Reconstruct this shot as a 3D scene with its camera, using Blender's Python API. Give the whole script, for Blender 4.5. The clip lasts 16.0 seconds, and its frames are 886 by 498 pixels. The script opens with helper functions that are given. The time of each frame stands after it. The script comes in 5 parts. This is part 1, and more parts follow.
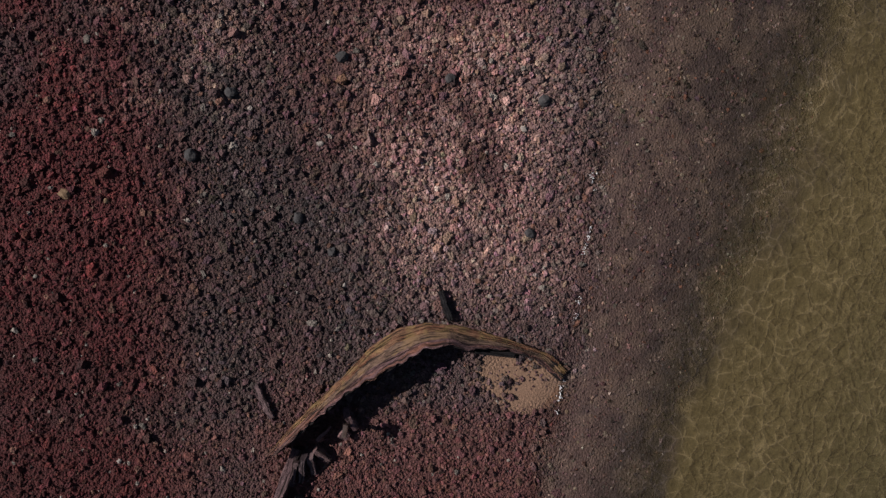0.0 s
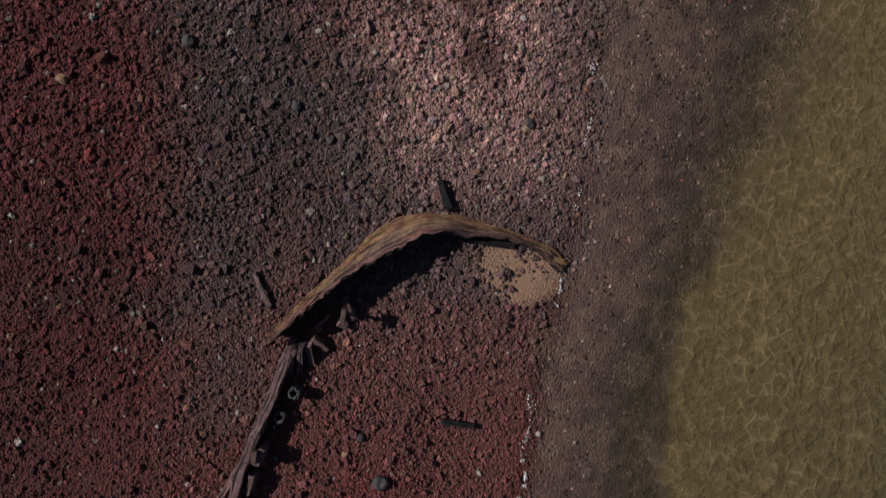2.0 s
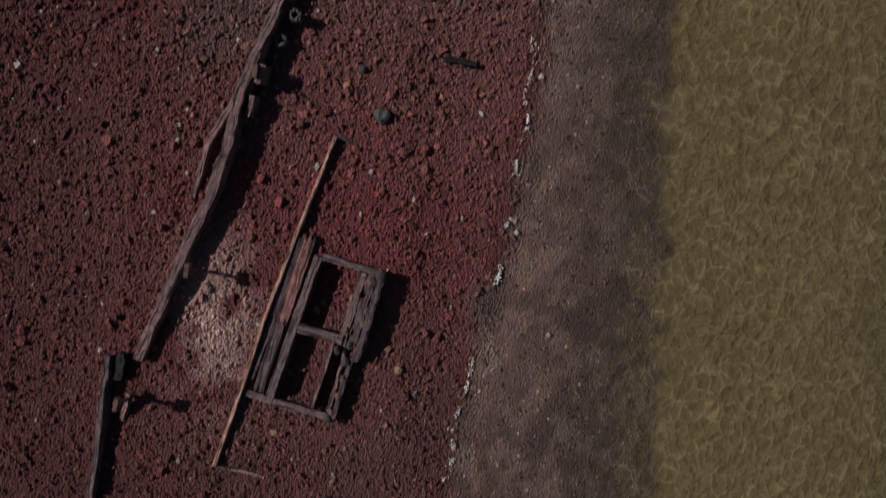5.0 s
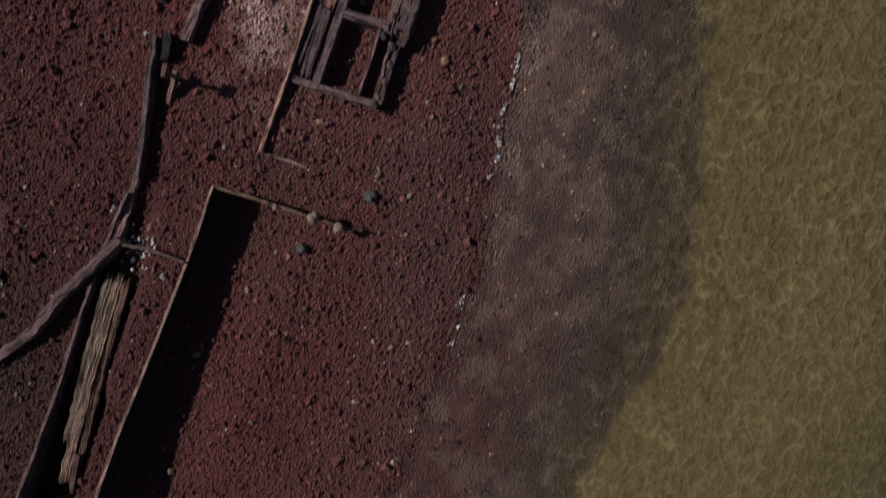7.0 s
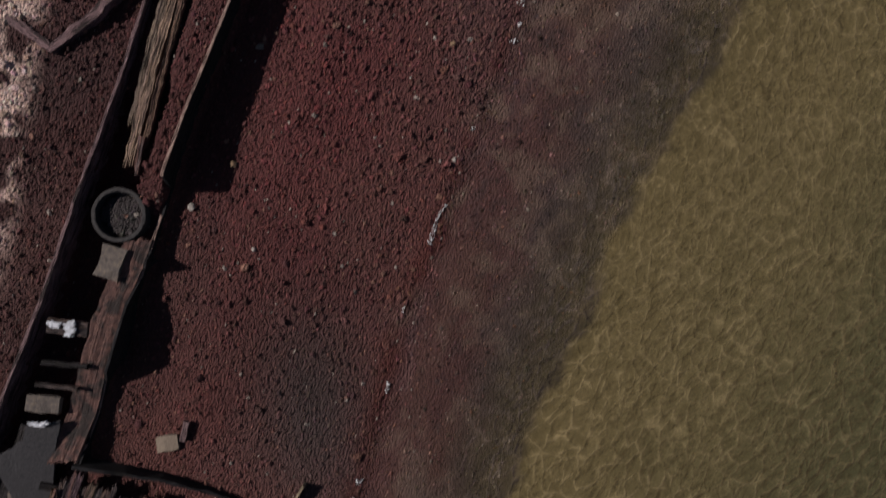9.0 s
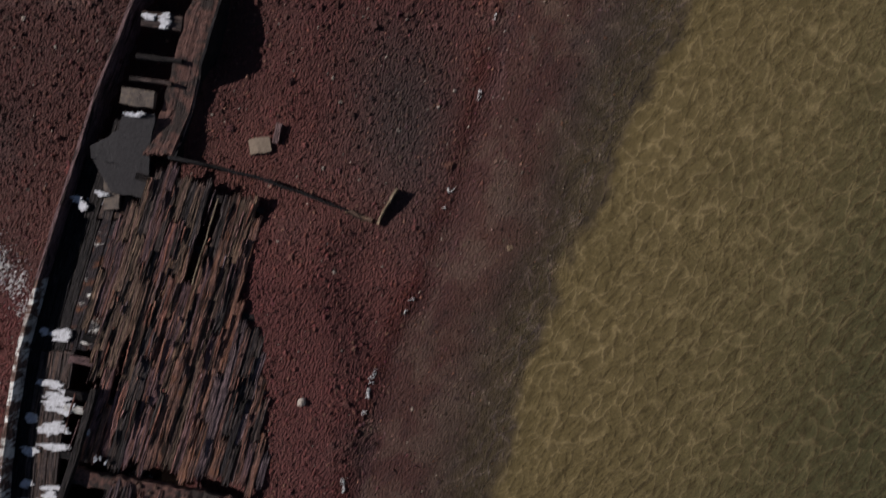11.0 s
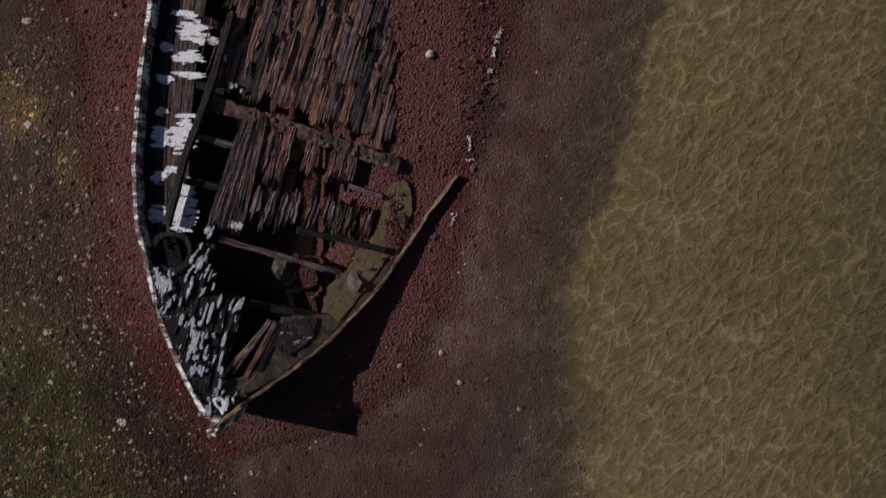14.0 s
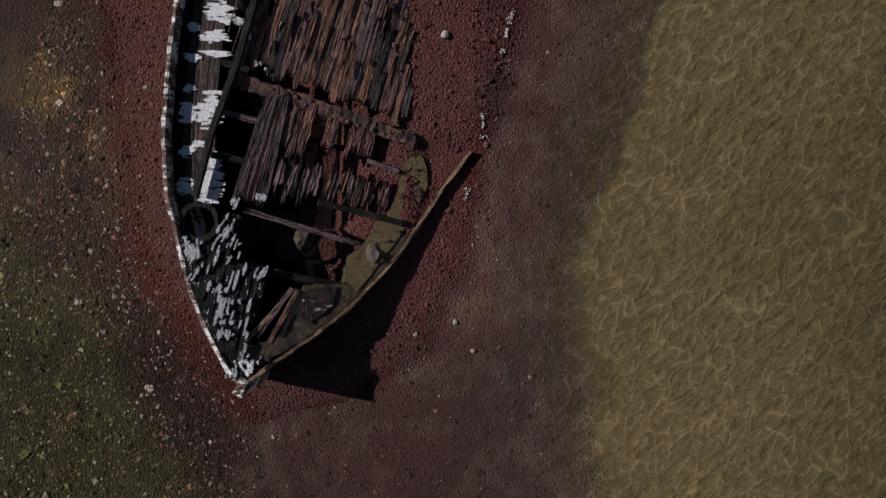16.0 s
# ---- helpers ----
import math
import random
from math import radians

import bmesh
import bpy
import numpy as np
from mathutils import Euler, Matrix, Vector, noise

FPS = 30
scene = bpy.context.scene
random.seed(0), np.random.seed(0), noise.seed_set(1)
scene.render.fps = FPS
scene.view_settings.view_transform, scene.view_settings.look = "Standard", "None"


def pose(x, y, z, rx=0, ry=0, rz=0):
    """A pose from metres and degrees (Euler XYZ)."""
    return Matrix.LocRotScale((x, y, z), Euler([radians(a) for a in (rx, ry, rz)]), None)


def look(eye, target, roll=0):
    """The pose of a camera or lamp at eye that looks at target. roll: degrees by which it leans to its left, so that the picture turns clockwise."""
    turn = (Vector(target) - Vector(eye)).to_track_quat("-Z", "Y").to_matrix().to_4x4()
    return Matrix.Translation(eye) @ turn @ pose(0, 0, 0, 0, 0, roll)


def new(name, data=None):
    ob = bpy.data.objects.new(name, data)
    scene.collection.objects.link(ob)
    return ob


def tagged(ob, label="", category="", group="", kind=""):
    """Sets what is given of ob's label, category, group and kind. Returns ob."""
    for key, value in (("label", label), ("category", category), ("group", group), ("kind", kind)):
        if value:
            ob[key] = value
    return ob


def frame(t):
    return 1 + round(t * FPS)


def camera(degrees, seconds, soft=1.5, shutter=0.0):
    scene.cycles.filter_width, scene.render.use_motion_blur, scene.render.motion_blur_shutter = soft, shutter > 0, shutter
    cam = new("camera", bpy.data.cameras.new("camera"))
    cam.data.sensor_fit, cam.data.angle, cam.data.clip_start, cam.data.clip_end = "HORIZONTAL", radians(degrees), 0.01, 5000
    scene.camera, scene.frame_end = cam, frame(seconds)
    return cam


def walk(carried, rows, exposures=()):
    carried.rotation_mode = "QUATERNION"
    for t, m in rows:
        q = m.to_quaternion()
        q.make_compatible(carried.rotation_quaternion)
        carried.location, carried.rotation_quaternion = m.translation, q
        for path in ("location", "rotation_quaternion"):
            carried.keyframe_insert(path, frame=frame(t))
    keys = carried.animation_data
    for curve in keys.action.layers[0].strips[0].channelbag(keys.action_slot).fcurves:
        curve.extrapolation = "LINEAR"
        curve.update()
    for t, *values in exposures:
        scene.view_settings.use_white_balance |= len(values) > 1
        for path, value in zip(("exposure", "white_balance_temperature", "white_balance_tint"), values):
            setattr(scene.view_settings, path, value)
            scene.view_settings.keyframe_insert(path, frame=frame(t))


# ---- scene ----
cam = camera(70, 16.0, shutter=0.5)
PATH = [
    (0.0, pose(-0.036, -0.043, 13.711, -0.013, -0.314, 0.000)),
    (0.5, pose(-0.035, -0.291, 13.676, -0.012, -0.193, 0.017)),
    (1.0, pose(-0.030, -0.812, 13.666, -0.030, -0.108, 0.049)),
    (1.5, pose(-0.017, -1.474, 13.640, -0.016, -0.129, -0.010)),
    (2.0, pose(0.020, -2.377, 13.619, -0.023, -0.145, 0.050)),
    (2.5, pose(0.042, -3.328, 13.598, -0.015, -0.150, 0.064)),
    (3.0, pose(0.083, -4.529, 13.574, 0.005, -0.095, 0.089)),
    (3.2, pose(0.106, -5.026, 13.569, 0.008, -0.072, 0.104)),
    (3.7, pose(0.132, -6.230, 13.554, -0.003, -0.077, 0.138)),
    (4.2, pose(0.125, -7.600, 13.545, -0.050, -0.122, 0.188)),
    (4.8, pose(0.042, -9.396, 13.535, -0.126, -0.165, 0.255)),
    (5.3, pose(-0.113, -10.962, 13.517, -0.186, -0.136, 0.304)),
    (5.5, pose(-0.178, -11.590, 13.501, -0.203, -0.106, 0.360)),
    (6.0, pose(-0.368, -13.221, 13.470, -0.261, -0.012, 0.352)),
    (6.5, pose(-0.597, -14.754, 13.459, -0.310, 0.044, 0.405)),
    (7.0, pose(-0.913, -16.445, 13.475, -0.266, -0.008, 0.362)),
    (7.5, pose(-1.248, -18.038, 13.491, -0.215, -0.094, 0.350)),
    (8.0, pose(-1.586, -19.712, 13.506, -0.187, -0.169, 0.332)),
    (8.5, pose(-1.876, -21.282, 13.520, -0.129, -0.188, 0.326)),
    (9.0, pose(-2.227, -22.933, 13.521, -0.118, -0.179, 0.325)),
    (9.5, pose(-2.597, -24.481, 13.521, -0.123, -0.117, 0.319)),
    (10.0, pose(-3.064, -26.094, 13.503, -0.116, -0.016, 0.294)),
    (10.2, pose(-3.277, -26.724, 13.495, -0.116, 0.007, 0.287)),
    (10.7, pose(-3.774, -28.267, 13.473, -0.115, 0.017, 0.258)),
    (11.2, pose(-4.343, -29.728, 13.440, -0.113, -0.061, 0.217)),
    (11.8, pose(-5.014, -31.347, 13.403, -0.113, -0.177, 0.176)),
    (12.3, pose(-5.478, -32.564, 13.391, -0.118, -0.213, 0.172)),
    (12.5, pose(-5.639, -33.044, 13.396, -0.112, -0.208, 0.189)),
    (13.0, pose(-6.064, -34.253, 13.399, -0.124, -0.228, 0.238)),
    (13.5, pose(-6.421, -35.325, 13.392, -0.138, -0.174, 0.211)),
    (14.0, pose(-6.763, -36.339, 13.402, -0.190, -0.138, 0.273)),
    (14.5, pose(-6.957, -36.807, 13.498, -0.232, -0.050, 0.302)),
    (15.0, pose(-7.003, -36.928, 13.640, -0.277, 0.050, 0.282)),
    (15.5, pose(-6.992, -36.940, 13.783, -0.314, 0.115, 0.325)),
    (16.0, pose(-6.977, -36.893, 13.940, -0.310, 0.250, 0.346)),
]

walk(cam, PATH, [(0.0, 0.0, 6500, 15), (16.0, 0.0, 6500, 15)])

# ---- daylight ----
SUN_AZ, SUN_EL = radians(167.3), radians(37.0)
to_sun = Vector((math.cos(SUN_EL) * math.cos(SUN_AZ), math.cos(SUN_EL) * math.sin(SUN_AZ), math.sin(SUN_EL)))
world = bpy.data.worlds.new("sky")
scene.world = world
world.use_nodes = True
wn = world.node_tree
sky = wn.nodes.new("ShaderNodeTexSky")
sky.sky_type, sky.sun_disc = "NISHITA", False
sky.sun_elevation, sky.sun_rotation = SUN_EL, math.atan2(to_sun.x, to_sun.y)
wn.links.new(sky.outputs[0], wn.nodes["Background"].inputs[0])
wn.nodes["Background"].inputs[1].default_value = 0.03
sun = new("sun", bpy.data.lights.new("sun", "SUN"))
sun.data.energy, sun.data.angle, sun.data.color = 4.0, radians(0.5), (1.0, 0.95, 0.88)
sun.matrix_world = look(to_sun * 60, (0, 0, 0))


# ---- materials ----
class Mat:
    """A node material with a few shorthands."""

    def __init__(self, name):
        self.m = bpy.data.materials.new(name)
        self.m.use_nodes = True
        self.t = self.m.node_tree
        self.b = self.t.nodes["Principled BSDF"]

    def node(self, kind, **inputs):
        n = self.t.nodes.new("ShaderNode" + kind)
        for k, v in inputs.items():
            self.put(n.inputs[k.replace("_", " ")], v)
        return n

    def put(self, socket, v):
        if isinstance(v, bpy.types.NodeSocket):
            self.t.links.new(v, socket)
        else:
            socket.default_value = v

    def noise(self, scale, vec=None, detail=4.0, rough=0.55):
        n = self.node("TexNoise", Scale=scale, Detail=detail, Roughness=rough)
        if vec is not None:
            self.put(n.inputs["Vector"], vec)
        return n.outputs["Fac"]

    def ramp(self, fac, *stops):
        n = self.node("ValToRGB", Fac=fac)
        e = n.color_ramp.elements
        while len(e) < len(stops):
            e.new(0.5)
        for el, (p, c) in zip(e, stops):
            el.position, el.color = p, (c, c, c, 1) if isinstance(c, (int, float)) else (*c, 1)
        return n.outputs["Color"]

    def mix(self, fac, a, b, how="MIX"):
        n = self.node("Mix")
        n.data_type, n.blend_type = "RGBA", how
        for i, v in ((0, fac), (6, a), (7, b)):
            self.put(n.inputs[i], (*v, 1) if isinstance(v, tuple) and len(v) == 3 else v)
        return n.outputs[2]

    def maths(self, op, a, b=0.5):
        n = self.node("Math")
        n.operation = op
        self.put(n.inputs[0], a), self.put(n.inputs[1], b)
        return n.outputs[0]

    def coords(self, kind="Object", scale=(1, 1, 1), turn=0.0):
        n = self.node("Mapping", Vector=self.node("TexCoord").outputs[kind])
        n.inputs["Scale"].default_value = scale
        n.inputs["Rotation"].default_value = (0, 0, turn)
        return n.outputs[0]

    def bump(self, height, strength, distance):
        n = self.node("Bump", Height=height, Strength=strength, Distance=distance)
        return n.outputs[0]

    def done(self, colour, roughness, normal=None, **more):
        self.put(self.b.inputs["Base Color"], (*colour, 1) if isinstance(colour, tuple) else colour)
        self.put(self.b.inputs["Roughness"], roughness)
        if normal is not None:
            self.put(self.b.inputs["Normal"], normal)
        for k, v in more.items():
            self.put(self.b.inputs[k.replace("_", " ")], v)
        return self.m


def wood(name, dark, mid, light, lichen=None, guano=0.0, rust=0.0, strokes=(2.0, 5.0, 2.0), along=False, streak=None):
    """Weathered timber: grain along the UV's length, cracks, stains, and where asked lichen or bird droppings."""
    k = Mat(name)
    seed = k.node("ObjectInfo").outputs["Random"]
    shift = k.node("CombineXYZ", X=k.maths("MULTIPLY", seed, 37.0), Y=k.maths("MULTIPLY", seed, 11.0))
    base = k.node("VectorMath", **{})
    base.operation = "ADD"
    k.put(base.inputs[0], k.node("TexCoord").outputs["UV"]), k.put(base.inputs[1], shift.outputs[0])
    m = k.node("Mapping", Vector=base.outputs[0])
    m.inputs["Scale"].default_value = (1.8, 38, 1)
    grain = k.noise(2.2, m.outputs[0], 6.0, 0.65)
    m2 = k.node("Mapping", Vector=base.outputs[0])
    m2.inputs["Scale"].default_value = (0.7, 9, 1)
    crack = k.ramp(k.noise(2.0, m2.outputs[0], 3.0), (0.38, 0.0), (0.47, 1.0))
    stain = k.noise(2.6, k.coords(), 5.0)
    c = k.ramp(grain, (0.34, dark), (0.5, mid), (0.66, light))
    if streak:
        m3 = k.node("Mapping", Vector=base.outputs[0])
        m3.inputs["Scale"].default_value = (0.9, 16, 1)
        c = k.mix(k.ramp(k.noise(1.0, m3.outputs[0], 3.0), (0.47, 0.0), (0.6, 0.85)), c, k.ramp(grain, (0.34, tuple(x * 0.25 for x in streak)), (0.52, tuple(x * 0.7 for x in streak)), (0.68, streak)))
    c = k.mix(k.ramp(stain, (0.44, 0.0), (0.72, 0.6)), c, dark)
    tone = k.ramp(seed, (0.0, (0.78, 0.77, 0.8)), (0.45, (1.08, 1.05, 1.05)), (1.0, (1.45, 1.2, 1.08)))
    c = k.mix(0.8, c, tone, "MULTIPLY")
    c = k.mix(0.85, c, k.ramp(k.noise(17.0, k.coords(), 8.0, 0.75), (0.32, (0.35, 0.34, 0.34)), (0.5, (1.0, 1.0, 1.0)), (0.7, (1.7, 1.62, 1.6))), "MULTIPLY")
    if rust:
        c = k.mix(k.ramp(k.noise(5.0, k.coords(), 6.0), (0.6 - rust * 0.2, 0.0), (0.72, 0.8)), c, (0.19, 0.075, 0.035))
    if lichen:
        c = k.mix(k.ramp(k.noise(3.4, k.coords(), 6.0), (0.48, 0.0), (0.6, 0.8)), c, lichen)
    c = k.mix(k.ramp(crack, (0.0, 0.85), (1.0, 0.0)), c, (0.012, 0.01, 0.009))
    if guano:
        streak = k.noise(1.0, k.coords("UV" if along else "Object", scale=strokes), 9.0, 0.78)
        patch = k.noise(2.0 if along else 0.9, k.coords(), 4.0)
        f = k.maths("MULTIPLY", k.ramp(streak, (0.62 - guano * 0.2, 0.0), (0.65 - guano * 0.2, 1.0)), k.ramp(patch, (0.46 if along else 0.33, 0.0), (0.5 if along else 0.45, 1.0)))
        c = k.mix(f, c, (0.78, 0.78, 0.76))
    h = k.maths("ADD", k.maths("MULTIPLY", grain, 0.5), crack)
    return k.done(c, k.ramp(grain, (0.2, 0.95), (0.8, 0.72)), k.bump(h, 1.0, 0.035), Specular_IOR_Level=0.2)


WOOD_DECK = wood("weathered_deck_wood", (0.034, 0.021, 0.019), (0.16, 0.088, 0.072), (0.44, 0.26, 0.21), rust=0.4, streak=(0.34, 0.175, 0.115))
WOOD_RED = wood("reddish_deck_wood", (0.023, 0.013, 0.012), (0.17, 0.08, 0.062), (0.42, 0.215, 0.165), streak=(0.2, 0.15, 0.145))
WOOD_OLIVE = wood("olive_grey_deck_wood", (0.028, 0.02, 0.015), (0.13, 0.088, 0.064), (0.36, 0.25, 0.17), streak=(0.24, 0.15, 0.13))
WOOD_DUSK = wood("dusky_blue_grey_wood", (0.02, 0.016, 0.02), (0.075, 0.058, 0.068), (0.17, 0.13, 0.145), streak=(0.17, 0.11, 0.1))
WOOD_DARK = wood("dark_slate_wood", (0.008, 0.007, 0.008), (0.042, 0.037, 0.039), (0.13, 0.108, 0.108), streak=(0.14, 0.1, 0.085))
WOOD_PLUM = wood("purple_grey_deck_wood", (0.028, 0.018, 0.021), (0.13, 0.08, 0.085), (0.3, 0.19, 0.2), streak=(0.34, 0.16, 0.11))
# black timber, and wood painted black where it lies in shade
WOOD_BLACK = wood("tarred_and_shaded_wood", (0.004, 0.004, 0.005), (0.014, 0.013, 0.015), (0.06, 0.055, 0.056))
WOOD_GREY = wood("silvered_wood", (0.026, 0.020, 0.023), (0.125, 0.091, 0.099), (0.291, 0.218, 0.231))
WOOD_RAIL = wood("sun_bleached_rail_wood", (0.042, 0.027, 0.029), (0.182, 0.112, 0.113), (0.354, 0.237, 0.242))
WOOD_EDGE = wood("pale_worn_edge_wood", (0.09, 0.058, 0.05), (0.3, 0.2, 0.165), (0.5, 0.36, 0.3))
WOOD_PALE = wood("pale_split_wood", (0.05, 0.038, 0.026), (0.24, 0.19, 0.13), (0.44, 0.36, 0.26))
WOOD_LICHEN = wood("lichen_grown_wood", (0.035, 0.025, 0.021), (0.17, 0.112, 0.085), (0.34, 0.24, 0.17), lichen=(0.3, 0.19, 0.105))
WOOD_STERN = wood("yellowed_stern_wood", (0.04, 0.028, 0.02), (0.19, 0.12, 0.08), (0.38, 0.25, 0.15), lichen=(0.3, 0.2, 0.09), streak=(0.26, 0.11, 0.075))
WOOD_SPLIT = wood("split_grey_plank_wood", (0.04, 0.03, 0.024), (0.21, 0.155, 0.115), (0.44, 0.34, 0.25), streak=(0.27, 0.2, 0.17))
WOOD_GUANO = wood("whitened_black_wood", (0.004, 0.004, 0.005), (0.01, 0.0095, 0.011), (0.028, 0.027, 0.028), guano=0.45, strokes=(1.3, 4.6, 1.5))
WOOD_SPLASH = wood("splashed_black_wood", (0.004, 0.004, 0.005), (0.01, 0.0095, 0.011), (0.03, 0.028, 0.028), guano=0.3, strokes=(3.2, 9.0, 3.0), along=True)
WOOD_RIM = wood("rim_wood_with_droppings", (0.03, 0.02, 0.019), (0.12, 0.078, 0.066), (0.28, 0.2, 0.18), guano=0.62)


def iron_mat():
    k = Mat("rusted_iron")
    n = k.noise(9.0, k.coords(), 7.0, 0.65)
    c = k.ramp(n, (0.3, (0.02, 0.016, 0.015)), (0.52, (0.09, 0.05, 0.038)), (0.72, (0.19, 0.1, 0.06)))
    c = k.mix(k.ramp(k.noise(2.5, k.coords(), 5.0), (0.5, 0.0), (0.7, 0.7)), c, (0.12, 0.1, 0.095))
    return k.done(c, 0.85, k.bump(n, 0.9, 0.02), Metallic=0.25)


IRON = iron_mat()


def blotched(name, a, b, c, bare=0.5):
    k = Mat(name)
    n = k.noise(11.0, k.coords(), 9.0, 0.78)
    col = k.ramp(n, (0.34, a), (0.5, b), (0.66, c))
    col = k.mix(k.ramp(k.noise(3.0, k.coords(), 5.0), (bare, 0.0), (bare + 0.08, 0.85)), col, (0.014, 0.012, 0.011))
    return k.done(col, 0.85, k.bump(n, 1.0, 0.03))


OCHRE = blotched("ochre_crust", (0.05, 0.036, 0.023), (0.135, 0.098, 0.045), (0.215, 0.155, 0.062), 0.6)
PATCHED = blotched("patched_brown_crust", (0.05, 0.042, 0.04), (0.115, 0.092, 0.08), (0.19, 0.145, 0.105), 0.62)
CRUST = blotched("brown_crust", (0.02, 0.016, 0.013), (0.062, 0.046, 0.03), (0.16, 0.11, 0.055))
RUST = blotched("rust_crust", (0.03, 0.019, 0.017), (0.11, 0.05, 0.041), (0.22, 0.115, 0.085))


def gravel_mat(name, relief):
    """Scoria: the tint of the place comes with the mesh, grain and pores from here."""
    k = Mat(name)
    tint = k.node("Attribute")
    tint.attribute_name = "tint"
    fine = k.noise(34.0, k.coords(), 6.0, 0.75)
    c = k.mix(1.0, tint.outputs["Color"], k.ramp(fine, (0.3, (0.42, 0.41, 0.41)), (0.52, (1.0, 1.0, 1.0)), (0.74, (1.75, 1.66, 1.62))), "MULTIPLY")
    cell = k.node("TexVoronoi", Vector=k.coords(), Scale=22.0)
    h = k.maths("ADD", k.maths("MULTIPLY", cell.outputs["Distance"], -1.2), k.maths("MULTIPLY", fine, 0.6))
    wet = k.node("Attribute")
    wet.attribute_name = "wet"
    rough = k.ramp(wet.outputs["Fac"], (0.0, 0.92), (1.0, 0.62))
    calm = k.node("Attribute")
    calm.attribute_name = "calm"
    return k.done(c, rough, k.bump(h, k.maths("MULTIPLY", k.maths("SUBTRACT", 1.0, calm.outputs["Fac"]), relief), 0.06), Specular_IOR_Level=k.ramp(wet.outputs["Fac"], (0.0, 0.45), (1.0, 0.05)))


GROUND = gravel_mat("gravel_ground", 1.0)
PEBBLE = gravel_mat("scoria_pebble", 0.8)


def water_mat():
    """Clear at the edge, turbid with depth; small wind ripples and painted caustic lines."""
    k = Mat("silty_sea_water")
    depth = k.node("Attribute")
    depth.attribute_name = "turbid"
    co = k.coords()
    south = k.node("Attribute")
    south.attribute_name = "south"

    def bent(turn, scale, seed):
        """Coordinates turned, stretched and bent by slow and quick eddies."""
        m = k.node("Mapping", Vector=co)
        m.inputs["Rotation"].default_value = (0, 0, turn)
        m.inputs["Location"].default_value = (seed, seed * 0.7, 0)
        out = m.outputs[0]
        for size, amp in ((0.55, 0.7), (2.2, 0.3), (6.5, 0.09)):
            n = k.node("TexNoise", Vector=out, Scale=size, Detail=1.0)
            v = k.node("VectorMath")
            v.operation = "MULTIPLY_ADD"
            k.put(v.inputs[0], n.outputs["Color"]), k.put(v.inputs[2], out)
            v.inputs[1].default_value = (amp, amp, 0)
            out = v.outputs[0]
        m = k.node("Mapping", Vector=out)
        m.inputs["Scale"].default_value = scale
        return m.outputs[0]

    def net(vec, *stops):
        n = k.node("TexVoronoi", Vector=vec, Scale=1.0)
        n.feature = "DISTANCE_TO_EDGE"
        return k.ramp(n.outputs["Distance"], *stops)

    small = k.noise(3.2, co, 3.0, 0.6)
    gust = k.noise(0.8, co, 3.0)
    # wavelets: crests across the wind, on two scales, shading the silty body of the water
    swell = k.noise(1.0, bent(radians(24), (3.4, 3.0, 1), 3.0), 2.0, 0.5)
    swell2 = k.noise(1.0, bent(radians(-38), (1.8, 4.6, 1), 7.0), 2.0, 0.5)
    swell = k.mix(south.outputs["Fac"], swell, swell2)
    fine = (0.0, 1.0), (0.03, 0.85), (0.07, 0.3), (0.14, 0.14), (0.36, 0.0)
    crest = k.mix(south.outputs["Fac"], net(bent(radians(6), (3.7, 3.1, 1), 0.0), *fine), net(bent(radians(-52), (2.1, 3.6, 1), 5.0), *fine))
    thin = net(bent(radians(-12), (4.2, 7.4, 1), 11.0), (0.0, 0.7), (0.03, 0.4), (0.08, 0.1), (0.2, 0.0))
    wave = k.maths("ADD", swell, k.maths("ADD", k.maths("MULTIPLY", small, 0.25), k.maths("MULTIPLY", crest, 0.2)))
    nrm = k.bump(wave, k.ramp(depth.outputs["Fac"], (0.0, 0.05), (0.3, 1.0)), 0.2)
    big = k.noise(0.35, k.coords(), 3.0)
    silt = k.mix(big, (0.125, 0.104, 0.048), (0.175, 0.138, 0.064))
    far = k.node("Attribute")
    far.attribute_name = "far"
    silt = k.mix(far.outputs["Fac"], silt, (0.042, 0.05, 0.026))
    silt = k.mix(k.ramp(depth.outputs["Fac"], (0.05, 1.0), (0.2, 0.0)), silt, (0.085, 0.062, 0.054))
    body = k.node("BsdfDiffuse", Color=silt, Normal=nrm)
    # bright caustic lines, painted into the colour that the water lets through
    painted_caustics = k.mix(k.ramp(gust, (0.42, 0.75), (0.58, 0.1)), crest, thin)
    painted_caustics = k.mix(k.ramp(small, (0.38, 0.95), (0.53, 0.0)), painted_caustics, (0.0, 0.0, 0.0))
    painted_caustics = k.mix(1.0, painted_caustics, k.ramp(depth.outputs["Fac"], (0.03, 0.12), (0.2, 1.0)), "MULTIPLY")
    clear = k.node("BsdfTransparent", Color=k.mix(painted_caustics, k.mix(k.ramp(depth.outputs["Fac"], (0.015, 0.0), (0.17, 1.0)), (0.9, 0.87, 0.86), (0.36, 0.35, 0.315)), (1.0, 1.0, 1.0)))
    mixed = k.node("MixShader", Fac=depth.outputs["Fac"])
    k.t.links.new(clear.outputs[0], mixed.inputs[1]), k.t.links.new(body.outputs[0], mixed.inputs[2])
    sheen = k.bump(wave, k.ramp(depth.outputs["Fac"], (0.0, 0.02), (0.3, 0.3)), 0.2)
    gloss = k.node("BsdfGlossy", Roughness=0.15, Normal=sheen)
    fres = k.node("Fresnel", IOR=1.33, Normal=sheen)
    top = k.node("MixShader", Fac=fres.outputs[0])
    k.t.links.new(mixed.outputs[0], top.inputs[1]), k.t.links.new(gloss.outputs[0], top.inputs[2])
